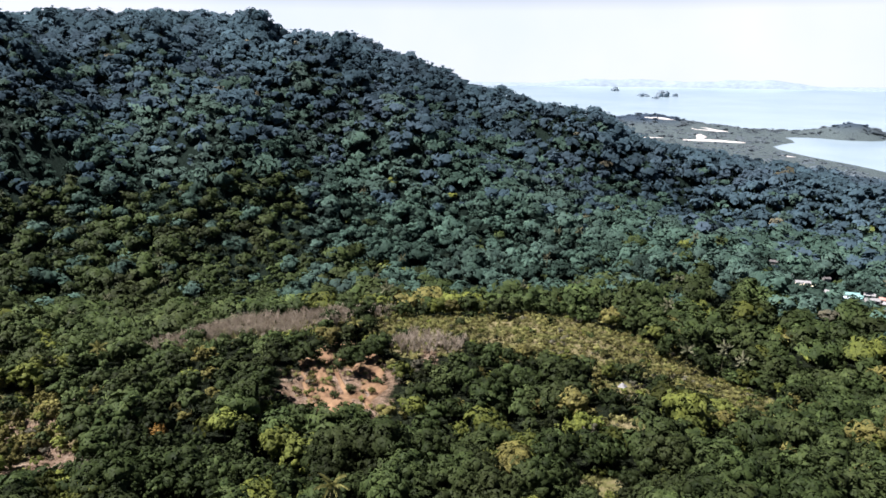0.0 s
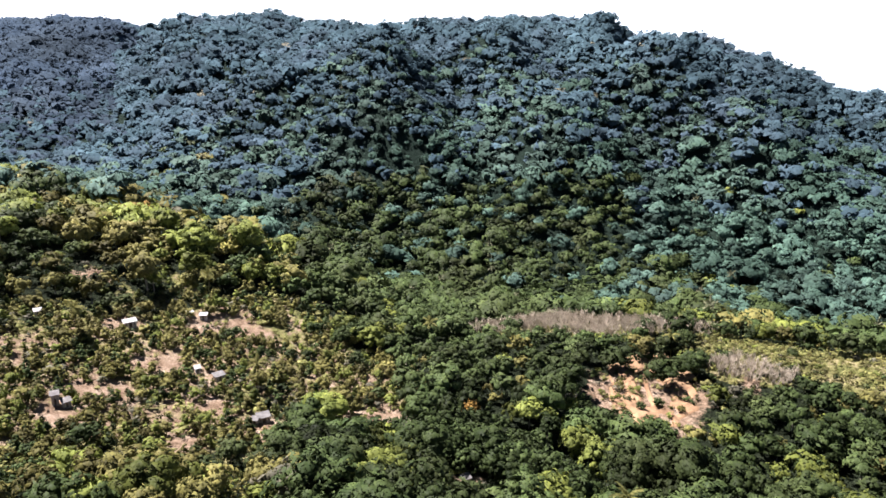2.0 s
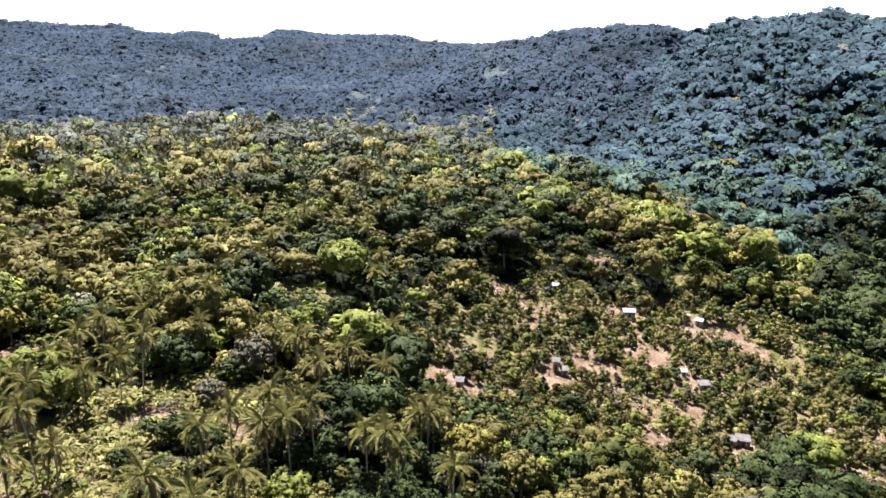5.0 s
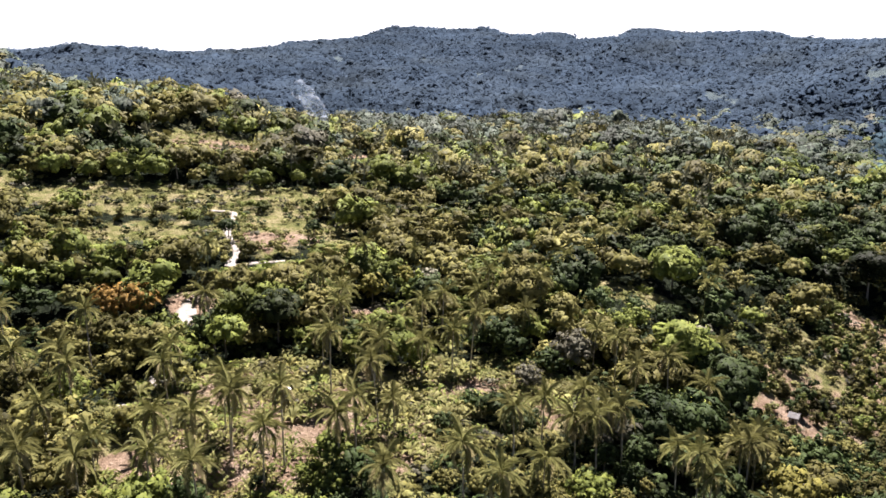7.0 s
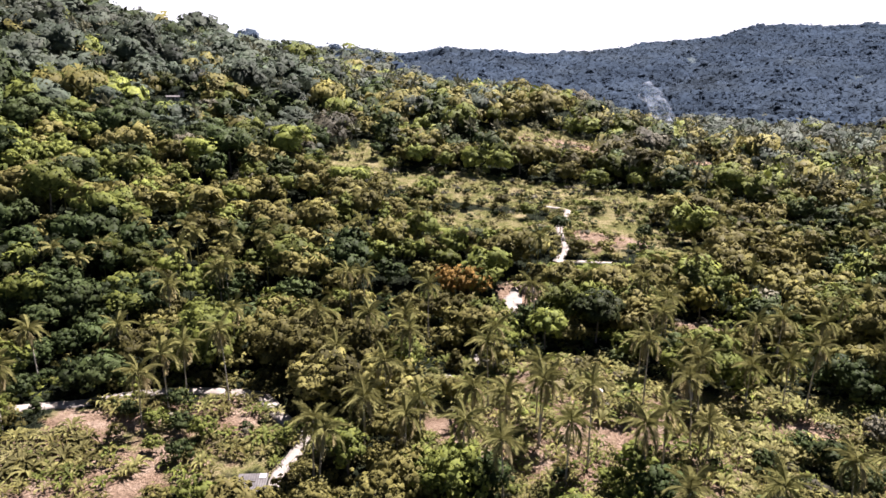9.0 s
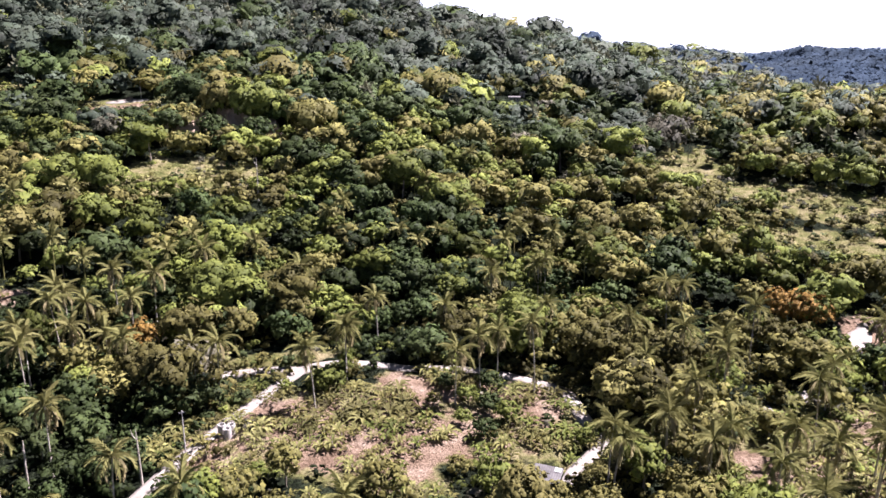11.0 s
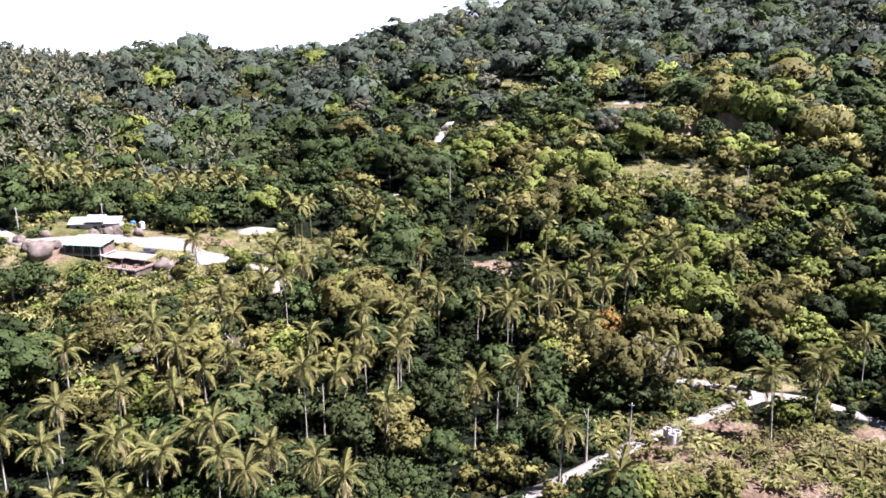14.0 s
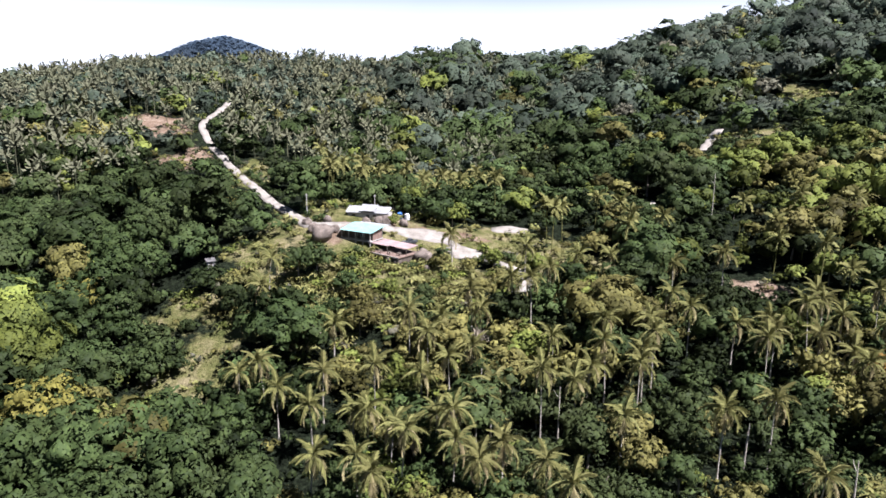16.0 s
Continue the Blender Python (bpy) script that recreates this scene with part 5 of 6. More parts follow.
laid_out("meadow_bushes", x[sel], y[sel], 1.0, 2.2, (0.5, 0, 0, 0.5), ["meadow", "meadow", "olive"], "low yellow-green crop on the knoll", 0, SCRUB, 1.3)

# hedges and weeds along the tracks
hx, hy = [], []
for name, (width, line) in TRACK_LINES.items():
    way = np.gradient(line, axis=0)
    way /= np.linalg.norm(way, axis=1)[:, None]
    for k in range(len(line)):
        bearing = math.degrees(math.atan2(-line[k, 0], line[k, 1])) % 360
        shown = any(first < bearing < last for first, last in OPEN_TRACK[name])
        for side in (-1, 1):
            p = line[k] + side * np.array([-way[k, 1], way[k, 0]]) * (width / 2 + rng.uniform(0.9, 2.2))
            before = np.hypot(*p) < np.hypot(*line[k])
            if rng.uniform() < (0.75 if not (shown and before) else 0.1):
                hx.append(p[0]), hy.append(p[1])
laid_out("trackside_shrubs", np.array(hx), np.array(hy), 1.4, 3.4, (0.4, 0.0, 0.1, 0.5), None, "bushes and weeds along the lanes", 0, MID)

# ---- single trees of the near ground ----
NEAR_NAMES = {"round": ("broadleaf_tree", "tree"), "tall": ("tall_tree", "tree"), "cone": ("young_fruit_tree", "tree"), "shrub": ("shrub", "shrub")}
HUES = {"deep": "dark green", "fresh": "bright green", "olive": "olive green", "yellow": "yellow-green", "grey": "grey-green", "rust": "rust-brown"}
CROWNS, TRUNKS = {}, {}


def near_tree(kname, variant, leaf, x, y, z, height, spin):
    if (kname, variant, leaf) not in CROWNS:
        v, t, wood, n = NEAR[kname][variant]
        CROWNS[kname, variant, leaf] = soup("crown", v, t[~wood], [LEAF[leaf]], normals=n)
        if (kname, variant) not in TRUNKS:
            TRUNKS[kname, variant] = soup("trunk", *trunk_shape(np.random.default_rng(variant), 0.55, 0.03, 4, 0.22), [BARK])
    name, category = NEAR_NAMES[kname]
    ob = tagged(new(name), f"{HUES.get(leaf, 'green')} {'low bushy shrub' if kname == 'shrub' else 'tree with a dense leafy crown'} on the slope", category, "trees of the near slopes")
    ob.matrix_world = pose(x, y, z, 0, 0, spin) @ Matrix.Scale(height, 4)
    for part_name, me in (("trunk", TRUNKS[kname, variant]), ("crown", CROWNS[kname, variant, leaf])):
        new(part_name, me).parent = ob
    return ob


x, y, z, d, b, h, kind, key = grown(40, 76, 6.4, 6.4, (0.5, 0.12, 0.0, 0.38), hidden=1.0)
forest("valley_floor_woods", FARA, x, y, z, h, 1 + 0 * h, key, kind, "leafy broadleaf trees and shrubs on the valley floor")
x, y, z, d, b, h, kind, key = grown(76, 118, 5.2, 6.4, (0.46, 0.12, 0.04, 0.38), hidden=1.0)
ranked = np.argsort(d)
single = np.zeros(len(x), bool)
for ki in range(4):
    single[ranked[kind[ranked] == ki][:290]] = True
rest = ~single
if rest.any():
    forest("near_woods", NEAR, x[rest], y[rest], z[rest], h[rest], 1 + 0 * h[rest], key[rest], kind[rest], "leafy broadleaf trees on the near slopes")
for i in np.nonzero(single)[0]:
    near_tree(KINDS[kind[i]], int(rng.integers(0, 4)), LEAF_KEYS[key[i]], x[i], y[i], z[i], h[i], rng.uniform(0, 360))

# ---- palms: (bearing, distance, height) of the crowns that stand out ----
PALMS_SOUTH = [(185.4, 162, 13.9), (189, 162, 13.2), (180.4, 160, 9.5), (177.5, 157, 10.5), (173.2, 169, 9), (172.1, 156, 8), (176.9, 124, 12.8), (180.5, 118, 13.4), (191.4, 134, 10.4),
               (173, 104, 11.1), (168.5, 92, 10), (166, 146, 8), (164.3, 133, 13.4), (153.8, 138, 11.7), (156.6, 127, 12.2), (144.5, 127, 11), (142.4, 133, 11.5), (140.9, 140, 10),
               (137.7, 133, 15.9), (145.8, 154, 10), (130.9, 140, 8), (131.1, 103, 11), (126.6, 109, 11), (154.7, 85, 9)]
PALMS_WEST = [(126.5, 116, 8.5), (121.7, 112, 9), (118, 100, 11), (114.3, 94, 11), (114.1, 110, 11), (117.2, 112, 11), (111.3, 112, 12.3), (107, 106, 14.2), (108.8, 100, 11.1), (102.3, 100, 11.6),
              (100.8, 106, 11), (97.4, 114, 7), (103.3, 145, 9), (99, 138, 7.5), (96.8, 148, 9), (95, 139, 8.5), (98.7, 84, 11), (84.5, 112, 11), (81.2, 121, 11), (79.7, 110, 11), (87.8, 84, 11),
              (84.3, 90, 11), (91.3, 90, 11), (73.1, 110, 11), (67.2, 130, 11), (79.3, 116, 11), (70.4, 103, 11)]
PALMS_EAST = [(195.1, 121, 16), (200.5, 154, 10.3), (204.9, 142, 11), (212.8, 151, 10), (199.4, 124, 11), (204.3, 114, 11), (208.2, 112, 11), (211.6, 118, 11), (214.9, 122, 11), (217.7, 130, 11),
              (220.7, 139, 11), (215.3, 106, 11), (211.2, 103, 11), (198.3, 104, 11), (209.8, 97, 11), (194.3, 144, 11), (202.9, 192, 9), (196.9, 188, 10), (192.3, 186, 10), (191.8, 96, 10)]
FRONDS = [soup("frond", *frond_shape(np.random.default_rng(50 + k), 4.4, 7, 18, droop), [LEAF[leaf]])
          for k, (droop, leaf) in enumerate(((0.6, "palm"), (0.95, "palm"), (1.2, "palm"), (1.4, "palm"), (1.6, "palm_old")))]
PALM_TRUNKS = []
for k in range(4):
    g = np.random.default_rng(70 + k)
    bend = g.uniform(-0.09, 0.09, 2)
    PALM_TRUNKS.append((bend, soup("trunk", *tube([(bend[0] * u * u, bend[1] * u * u, -0.05 + 1.05 * u) for u in np.linspace(0, 1, 7)], [0.026, 0.017, 0.014, 0.0125, 0.012, 0.011, 0.010], 7), [PALM_BARK])))


def coconut_palm(bearing, dist, height):
    x, y = polar(bearing, dist)
    palm = tagged(new("coconut_palm"), "tall coconut palm with drooping feathered fronds and a bare trunk", "palm", "coconut palms")
    palm.matrix_world = pose(x, y, float(land(x, y)), 0, 0, rng.uniform(0, 360))
    bend, trunk_mesh = PALM_TRUNKS[int(rng.integers(0, 4))]
    trunk = new("trunk", trunk_mesh)
    trunk.parent, trunk.scale = palm, (10.0, 10.0, height)
    n = int(rng.integers(14, 18))
    for k in range(n):
        u = k / n
        leaf = new("frond", FRONDS[min(4, int(u * 5))])
        leaf.parent = palm
        leaf.matrix_basis = pose(bend[0] * 10, bend[1] * 10, height, 0, -68 + 112 * u + rng.uniform(-9, 9), k * 137.5 + rng.uniform(-12, 12)) @ Matrix.Scale(rng.uniform(0.85, 1.1), 4)
    return palm


for spot in PALMS_SOUTH + PALMS_WEST + PALMS_EAST:
    coconut_palm(*spot)


def palm_shape(seed, fronds, segments, per_side):
    """A whole small-scale palm of unit height: crown and trunk."""
    g = np.random.default_rng(seed)
    pieces = [tube([(0, 0, -0.05), (0.02, 0.01, 0.5), (0.05, 0.02, 0.98)], [0.02, 0.014, 0.011], 4)]
    for k in range(fronds):
        v, t = frond_shape(g, 0.36, segments, per_side, g.uniform(0.4, 1.3))
        v = v * (1, 1.25, 1)
        m = np.array((pose(0.05, 0.02, 0.98, 0, -70 + 110 * k / fronds, k * 137.5)))
        pieces.append((v @ m[:3, :3].T + m[:3, 3], t))
    return joined(pieces)


def palm_grove(name, x, y, z, h, options, label, leaf):
    vs, ts, n = [], [], 0
    for i in range(len(x)):
        v, t = options[i % len(options)]
        a = rng.uniform(0, 6.28)
        c, s = math.cos(a), math.sin(a)
        vs.append(np.column_stack([(v[:, 0] * c - v[:, 1] * s) * 10.5 + x[i], (v[:, 0] * s + v[:, 1] * c) * 10.5 + y[i], v[:, 2] * h[i] + z[i]]))
        ts.append(t + n)
        n += len(v)
    tagged(new(name, soup(name, np.vstack(vs), np.vstack(ts), [leaf])), label, "palms", kind="stuff")


MID_PALMS = [palm_shape(500 + k, 11, 3, 5) for k in range(4)]
FAR_PALMS = [palm_shape(600 + k, 8, 2, 2) for k in range(4)]
x, y, d, b = scatter(100, 660, 8.5)
chance = np.select([zone(b, d, 198, 214, 230, 650) | zone(b, d, 214, 242, 300, 650), zone(b, d, 186, 219, 100, 215), zone(b, d, 64, 125, 100, 165), zone(b, d, 70, 106, 165, 640), zone(b, d, 130, 198, 420, 660), zone(b, d, 170, 198, 150, 230), zone(b, d, 104, 135, 320, 600)],
                   [0.55, 0.42, 0.36, 0.2, 0.12, 0.30, 0.15], np.where((b > 125) & (b < 172) & (d < 215), 0.16, 0.012))
z = land(x, y)
h = rng.uniform(9.5, 14.5, len(x))
keep = (rng.uniform(size=len(x)) < chance) & (near_tracks(x, y) > 2) & faces_valley(x, y, h + 3) & ~zone(b, d, 205.5, 214, 150, 207)
keep &= room_for(x, y, z, h, h * 0.6) > h * 0.75
x, y, z, h, d, b = (q[keep] for q in (x, y, z, h, d, b))
close = np.zeros(len(x), bool)
close[np.argsort(d)[:170]] = True
close &= d < 185
for i in np.nonzero(close)[0]:
    coconut_palm(float(b[i]), float(d[i]), float(h[i]))
x, y, z, h, d = (q[~close] for q in (x, y, z, h, d))
palm_grove("palm_grove", x[d < 300], y[d < 300], z[d < 300], h[d < 300], MID_PALMS, "grove of coconut palms among the trees", LEAF["palm"])
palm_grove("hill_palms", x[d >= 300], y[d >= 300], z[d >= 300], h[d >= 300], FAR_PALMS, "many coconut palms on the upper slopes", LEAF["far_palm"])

# ---- trees that stand out ----
for bearing, dist, height, leaf, kname in MARKED:
    x, y = polar(bearing, dist)
    near_tree(kname, int(rng.integers(0, 4)), leaf, x, y, float(land(x, y)), height, rng.uniform(0, 360))

# leafless trees
BARE = [soup("twig_crown", *twigs(np.random.default_rng(900 + k), 1.0, 0.9, 26), [DEAD_WOOD]) for k in range(3)]
BARE_STEM = soup("trunk", *tube([(0, 0, -0.06), (0.02, 0, 0.3), (0, 0.02, 0.6)], [0.03, 0.022, 0.012], 6), [DEAD_WOOD])


def bare_tree(bearing, dist, height):
    x, y = polar(bearing, dist)
    ob = tagged(new("bare_tree"), "leafless pale grey tree with bleached twigs", "tree", "leafless trees")
    ob.matrix_world = pose(x, y, float(land(x, y)), 0, 0, rng.uniform(0, 360)) @ Matrix.Scale(height, 4)
    for part_name, me in (("trunk", BARE_STEM), ("twig_crown", BARE[int(rng.integers(0, 3))])):
        new(part_name, me).parent = ob


for spot in [(30.8, 266, 8), (215, 158, 8), (200.6, 152, 7), (232.2, 236, 11), (231.2, 230, 9), (112.8, 186, 6), (112.2, 184, 5), (208.4, 118, 6), (206, 116, 5), (168.5, 162, 6), (-9.5, 262, 7)]:
    bare_tree(*spot)


def dead_trunk(bearing, dist, height):
    x, y = polar(bearing, dist)
    ob = tagged(new("dead_trunk"), "tall bare pale trunk of a dead tree", "trunk", "dead trunks")
    ob.matrix_world = pose(x, y, float(land(x, y)), 0, 0, rng.uniform(0, 360))
    lean = rng.uniform(-0.4, 0.4, 2)
    new("trunk", soup("trunk", *tube([(lean[0] * u * u, lean[1] * u * u, -0.8 + (height + 0.8) * u) for u in np.linspace(0, 1, 6)], [0.24, 0.2, 0.17, 0.15, 0.12, 0.07], 7), [PALM_BARK])).parent = ob
    new("branch", soup("branch", *tube([(lean[0] * 0.6, lean[1] * 0.6, height * 0.8), (0.7, 0.5, height * 0.88), (1.0, 0.7, height * 0.97)], [0.07, 0.05, 0.02], 4), [PALM_BARK])).parent = ob


for spot in [(182.8, 232, 18), (160.2, 236, 14), (178.6, 122, 9), (170.8, 112, 10), (193.6, 124, 11), (104.7, 200, 13), (200.4, 128, 12)]:
    dead_trunk(*spot)
g = np.random.default_rng(33)
THICKET = [twigs(np.random.default_rng(950 + k), 1.0, 0.85, 9) for k in range(4)]
x, y, d, b = scatter(265, 345, 2.5, -5, 25)
sel = (ellipse_cover(x, y, THICKETS) > 0.4)
forest("leafless_thicket", {k: plain_shapes(THICKET, True) for k in KINDS}, x[sel], y[sel], land(x[sel], y[sel]), g.uniform(4, 7.5, sel.sum()), np.ones(sel.sum()),
       np.zeros(sel.sum(), int), np.zeros(sel.sum(), int), "leafless grey-brown thicket on the knoll", wood_of=DEAD_WOOD)


# ---- buildings ----
def block(x0, x1, y0, y1, z0, z1, bm=None):
    bm = bm or bmesh.new()
    m = Matrix.Translation(((x0 + x1) / 2, (y0 + y1) / 2, (z0 + z1) / 2)) @ Matrix.Diagonal((x1 - x0, y1 - y0, z1 - z0, 1))
    bmesh.ops.create_cube(bm, size=1.0, matrix=m)
    return bm


def sheet(w, l, z0, z1, ribs=14, thick=0.05, x_mid=0.0, y0=0.0, sag=0.0):
    """A ribbed metal sheet from y0 (height z0) to y0 + l (height z1)."""
    bm = bmesh.new()
    rows = []
    for side in (0, -thick):
        for v in np.linspace(0, 1, 4):
            rows.append([bm.verts.new((x_mid - w / 2 + w * k / (2 * ribs), y0 + l * v, z0 + (z1 - z0) * v + side + (0.04 if k % 2 else 0) - sag * math.sin(math.pi * v))) for k in range(2 * ribs + 1)])
    for base in (0, 4):
        for i in range(3):
            for k in range(2 * ribs):
                q = [rows[base + i][k], rows[base + i][k + 1], rows[base + i + 1][k + 1], rows[base + i + 1][k]]
                bm.faces.new(q if base == 0 else q[::-1])
    for a, c in ((0, 4), (3, 7)):
        for k in range(2 * ribs):
            bm.faces.new([rows[a][k], rows[c][k], rows[c][k + 1], rows[a][k + 1]])
    return bm


def stand(name, bearing, dist, turn, label, category, group="", lift=0.0):
    x, y = polar(bearing, dist)
    ob = tagged(new(name), label, category, group)
    ob.matrix_world = pose(x, y, float(land(x, y)) + lift, 0, 0, bearing + turn)
    return ob


def window(parent, x, y, z, w, h, side=False):
    f = part("window", block(-w / 2, w / 2, -0.05, 0.05, 0, h), WALL["white"], parent)
    f.location = (x, y, z)
    p = part("pane", block(-w / 2 + 0.08, w / 2 - 0.08, -0.06, 0.06, 0.08, h - 0.08), GLASS_DARK, f)
    if side:
        f.rotation_euler = (0, 0, radians(90))
    return f


def shed(bearing, dist, w, d, h, turn, roof, label="", name="shed", category="shed", gable=False, wall=None):
    ob = stand(name, bearing, dist, turn, label or f"small farm shed with a {roof} roof among fruit trees", category, "farm sheds" if name == "shed" else "houses of the village")
    mat = WALL[wall or ("white" if roof not in ("grey", "cream") else roof)]
    gap = min(1.0, w * 0.3)
    front = block(-w / 2, -gap / 2, -d / 2, -d / 2 + 0.14, -1.6, h)
    block(gap / 2, w / 2, -d / 2, -d / 2 + 0.14, -1.6, h, front)
    block(-gap / 2, gap / 2, -d / 2, -d / 2 + 0.14, min(2.0, h * 0.8), h, front)
    block(-gap / 2, gap / 2, -d / 2, -d / 2 + 0.14, -1.6, 0, front)
    part("wall", front, mat, ob)
    part("wall", block(-w / 2, w / 2, d / 2 - 0.14, d / 2, -1.6, h + (0 if gable else 0.5)), mat, ob)
    for s in (-1, 1):
        part("wall", block(*sorted((s * w / 2, s * (w / 2 - 0.14))), -d / 2 + 0.142, d / 2 - 0.142, -1.6, h), mat, ob)
        window(ob, s * w / 2, 0, h * 0.4, d * 0.3, h * 0.35, True)
        window(ob, s * (w / 4 + gap / 4), -d / 2, h * 0.4, w * 0.16, h * 0.35)
    part("door", block(-gap / 2, gap / 2, -d / 2 + 0.05, -d / 2 + 0.1, 0, min(2.0, h * 0.8)), TIMBER, ob)
    if gable:
        for s in (-1, 1):
            r = part("roof", sheet(w + 0.8, d / 2 + 0.5, h - 0.12, h + d * 0.24, 8), ROOF[roof], ob)
            r.rotation_euler, r.location = (0, 0, 0 if s < 0 else math.pi), (0, s * (d / 2 + 0.45), 0)
    else:
        part("roof", sheet(w + 0.7, d + 0.8, h + 0.02, h + 0.62, 8, y0=-d / 2 - 0.4), ROOF[roof], ob)
    return ob


for bearing, dist, w, d, h, turn, roof in SHEDS:
    shed(bearing, dist, w * 0.72, d * 0.7, h * 0.85, turn, roof)

# white pointed shelter on the slope
shelter = stand("shelter", -15.3, 257, 30, "white pointed canopy on thin posts in the undergrowth", "shelter")
shelter.scale = (0.6, 0.6, 0.8)
tent = bmesh.new()
bmesh.ops.create_cone(tent, cap_ends=False, segments=4, radius1=3.4, radius2=0.15, depth=1.9, matrix=Matrix.Translation((0, 0, 3.1)))
part("canopy", tent, ROOF["white"], shelter)
for a in range(4):
    c, s = math.cos(a * math.pi / 2), math.sin(a * math.pi / 2)
    part("post", block(c * 3.1 - 0.07, c * 3.1 + 0.07, s * 3.1 - 0.07, s * 3.1 + 0.07, -1, 2.2), TIMBER, shelter)

# the hut by the lane: two weathered roofs on posts
hut = stand("hut", 136.4, 101, -14, "small grey hut with two overlapping corrugated roofs beside the lane", "hut", lift=0.2)
part("wall", block(-2.2, 1.6, 1.5, 1.62, -0.5, 2.4), WALL["grey"], hut)
part("wall", block(-2.2, -2.08, -1.4, 1.498, -0.5, 2.2), WALL["grey"], hut)
part("wall", block(1.5, 1.6, -0.2, 1.498, -0.5, 2.2), TIMBER, hut)
roof_a = part("roof", sheet(4.6, 3.6, 2.1, 2.95, 12, y0=-1.7), ROOF["grey"], hut, "grey corrugated sheet roof with a bright patch")
part("patch", sheet(1.1, 1.0, 2.78, 3.0, 4, 0.03, 1.5, 0.8), ROOF["white"], roof_a)
part("roof", sheet(3.4, 2.6, 1.5, 2.0, 9, x_mid=-0.7, y0=-4.0), ROOF["grey"], hut)
for x, y in ((-2.1, -1.5), (1.5, -1.5), (-2.2, -3.8), (0.8, -3.8)):
    part("post", block(x - 0.08, x + 0.08, y - 0.08, y + 0.08, -1, 2.0 if y > -2 else 1.5), TIMBER, hut)

# ---- the hillside house, its neighbour and the terrace ----
HOUSE_TURN = -36
house = stand("hillside_house", 210.15, 206, HOUSE_TURN, "two-storey wooden hillside house with a pale teal sheet roof on posts", "house", lift=-0.2)
W, D = 10.0, 5.0
part("floor_slab", block(-W / 2 - 0.3, W / 2 + 0.3, -D / 2 - 1.5, D / 2, -0.25, 0), WALL["grey"], house)
front = block(-W / 2, -1.6, -D / 2, -D / 2 + 0.14, 0, 2.5)
block(-0.2, 0.6, -D / 2, -D / 2 + 0.14, 0, 2.5, front)
block(2.2, W / 2, -D / 2, -D / 2 + 0.14, 0, 2.5, front)
# dark boards put the shade of the roof overhang into this wall's colour
part("wall", front, TIMBER, house, "front wall with openings, darkened for the roof's shade")
part("wall", block(-W / 2, W / 2, D / 2 - 0.14, D / 2, 0, 3.1), WALL["green"], house)
for s in (-1, 1):
    part("wall", block(*sorted((s * W / 2, s * (W / 2 - 0.14))), -D / 2 + 0.142, D / 2 - 0.142, 0, 2.6), WALL["green"] if s < 0 else WALL["brown"], house)
part("roof", sheet(W + 1.4, D + 2.6, 2.45, 3.5, 22, y0=-D / 2 - 1.7), ROOF["teal"], house, "pale teal corrugated sheet roof")
part("rear_roof", sheet(W + 0.6, 3.6, 3.35, 3.0, 20, y0=D / 2 + 0.7), ROOF["white"], house)
for x in np.linspace(-W / 2, W / 2, 5):
    part("post", block(x - 0.13, x + 0.13, -D / 2 - 1.45, -D / 2 - 1.2, -6.5, 2.45), WALL["grey"], house)
    part("post", block(x - 0.13, x + 0.13, -0.3, -0.05, -4.5, -0.252), TIMBER, house)
rail = block(-W / 2 - 0.2, W / 2 + 0.2, -D / 2 - 1.46, -D / 2 - 1.4, 0.9, 1.0)
for x in np.linspace(-W / 2, W / 2, 26):
    block(x - 0.03, x + 0.03, -D / 2 - 1.45, -D / 2 - 1.41, 0, 0.9, rail)
part("balustrade", rail, TIMBER, house)
window(house, -0.9, -D / 2, 0.5, 1.2, 1.5)
window(house, 1.4, -D / 2, 0.5, 1.4, 1.5)

neighbour = stand("white_house", 209.6, 222, -20, "low house with overlapping whitish sheet roofs beside the yard", "house", lift=-0.8)
part("wall", block(-6.5, 6.5, -2.6, -2.45, -1.5, 2.3), WALL["white"], neighbour)
part("wall", block(-6.5, 6.5, 2.45, 2.6, -1.5, 2.3), WALL["white"], neighbour)
for s in (-1, 1):
    part("wall", block(*sorted((s * 6.5, s * 6.35)), -2.448, 2.448, -1.5, 2.4), WALL["white"], neighbour)
for x, w, z in ((-4.4, 5.0, 2.4), (0.2, 5.2, 3.0), (4.9, 4.6, 2.5)):
    part("roof", sheet(w, 3.6, z, z + 1.5, 10, x_mid=x, y0=-3.4), ROOF["white"], neighbour)
    back_roof = part("roof", sheet(w, 3.4, z, z + 1.46, 10, x_mid=-x, y0=-3.4), ROOF["white"], neighbour)
    back_roof.rotation_euler = (0, 0, math.pi)
    window(neighbour, x, -2.6, 0.6, 1.3, 1.2)
part("door", block(1.9, 2.9, -2.68, -2.61, -0.2, 1.9), TIMBER, neighbour)

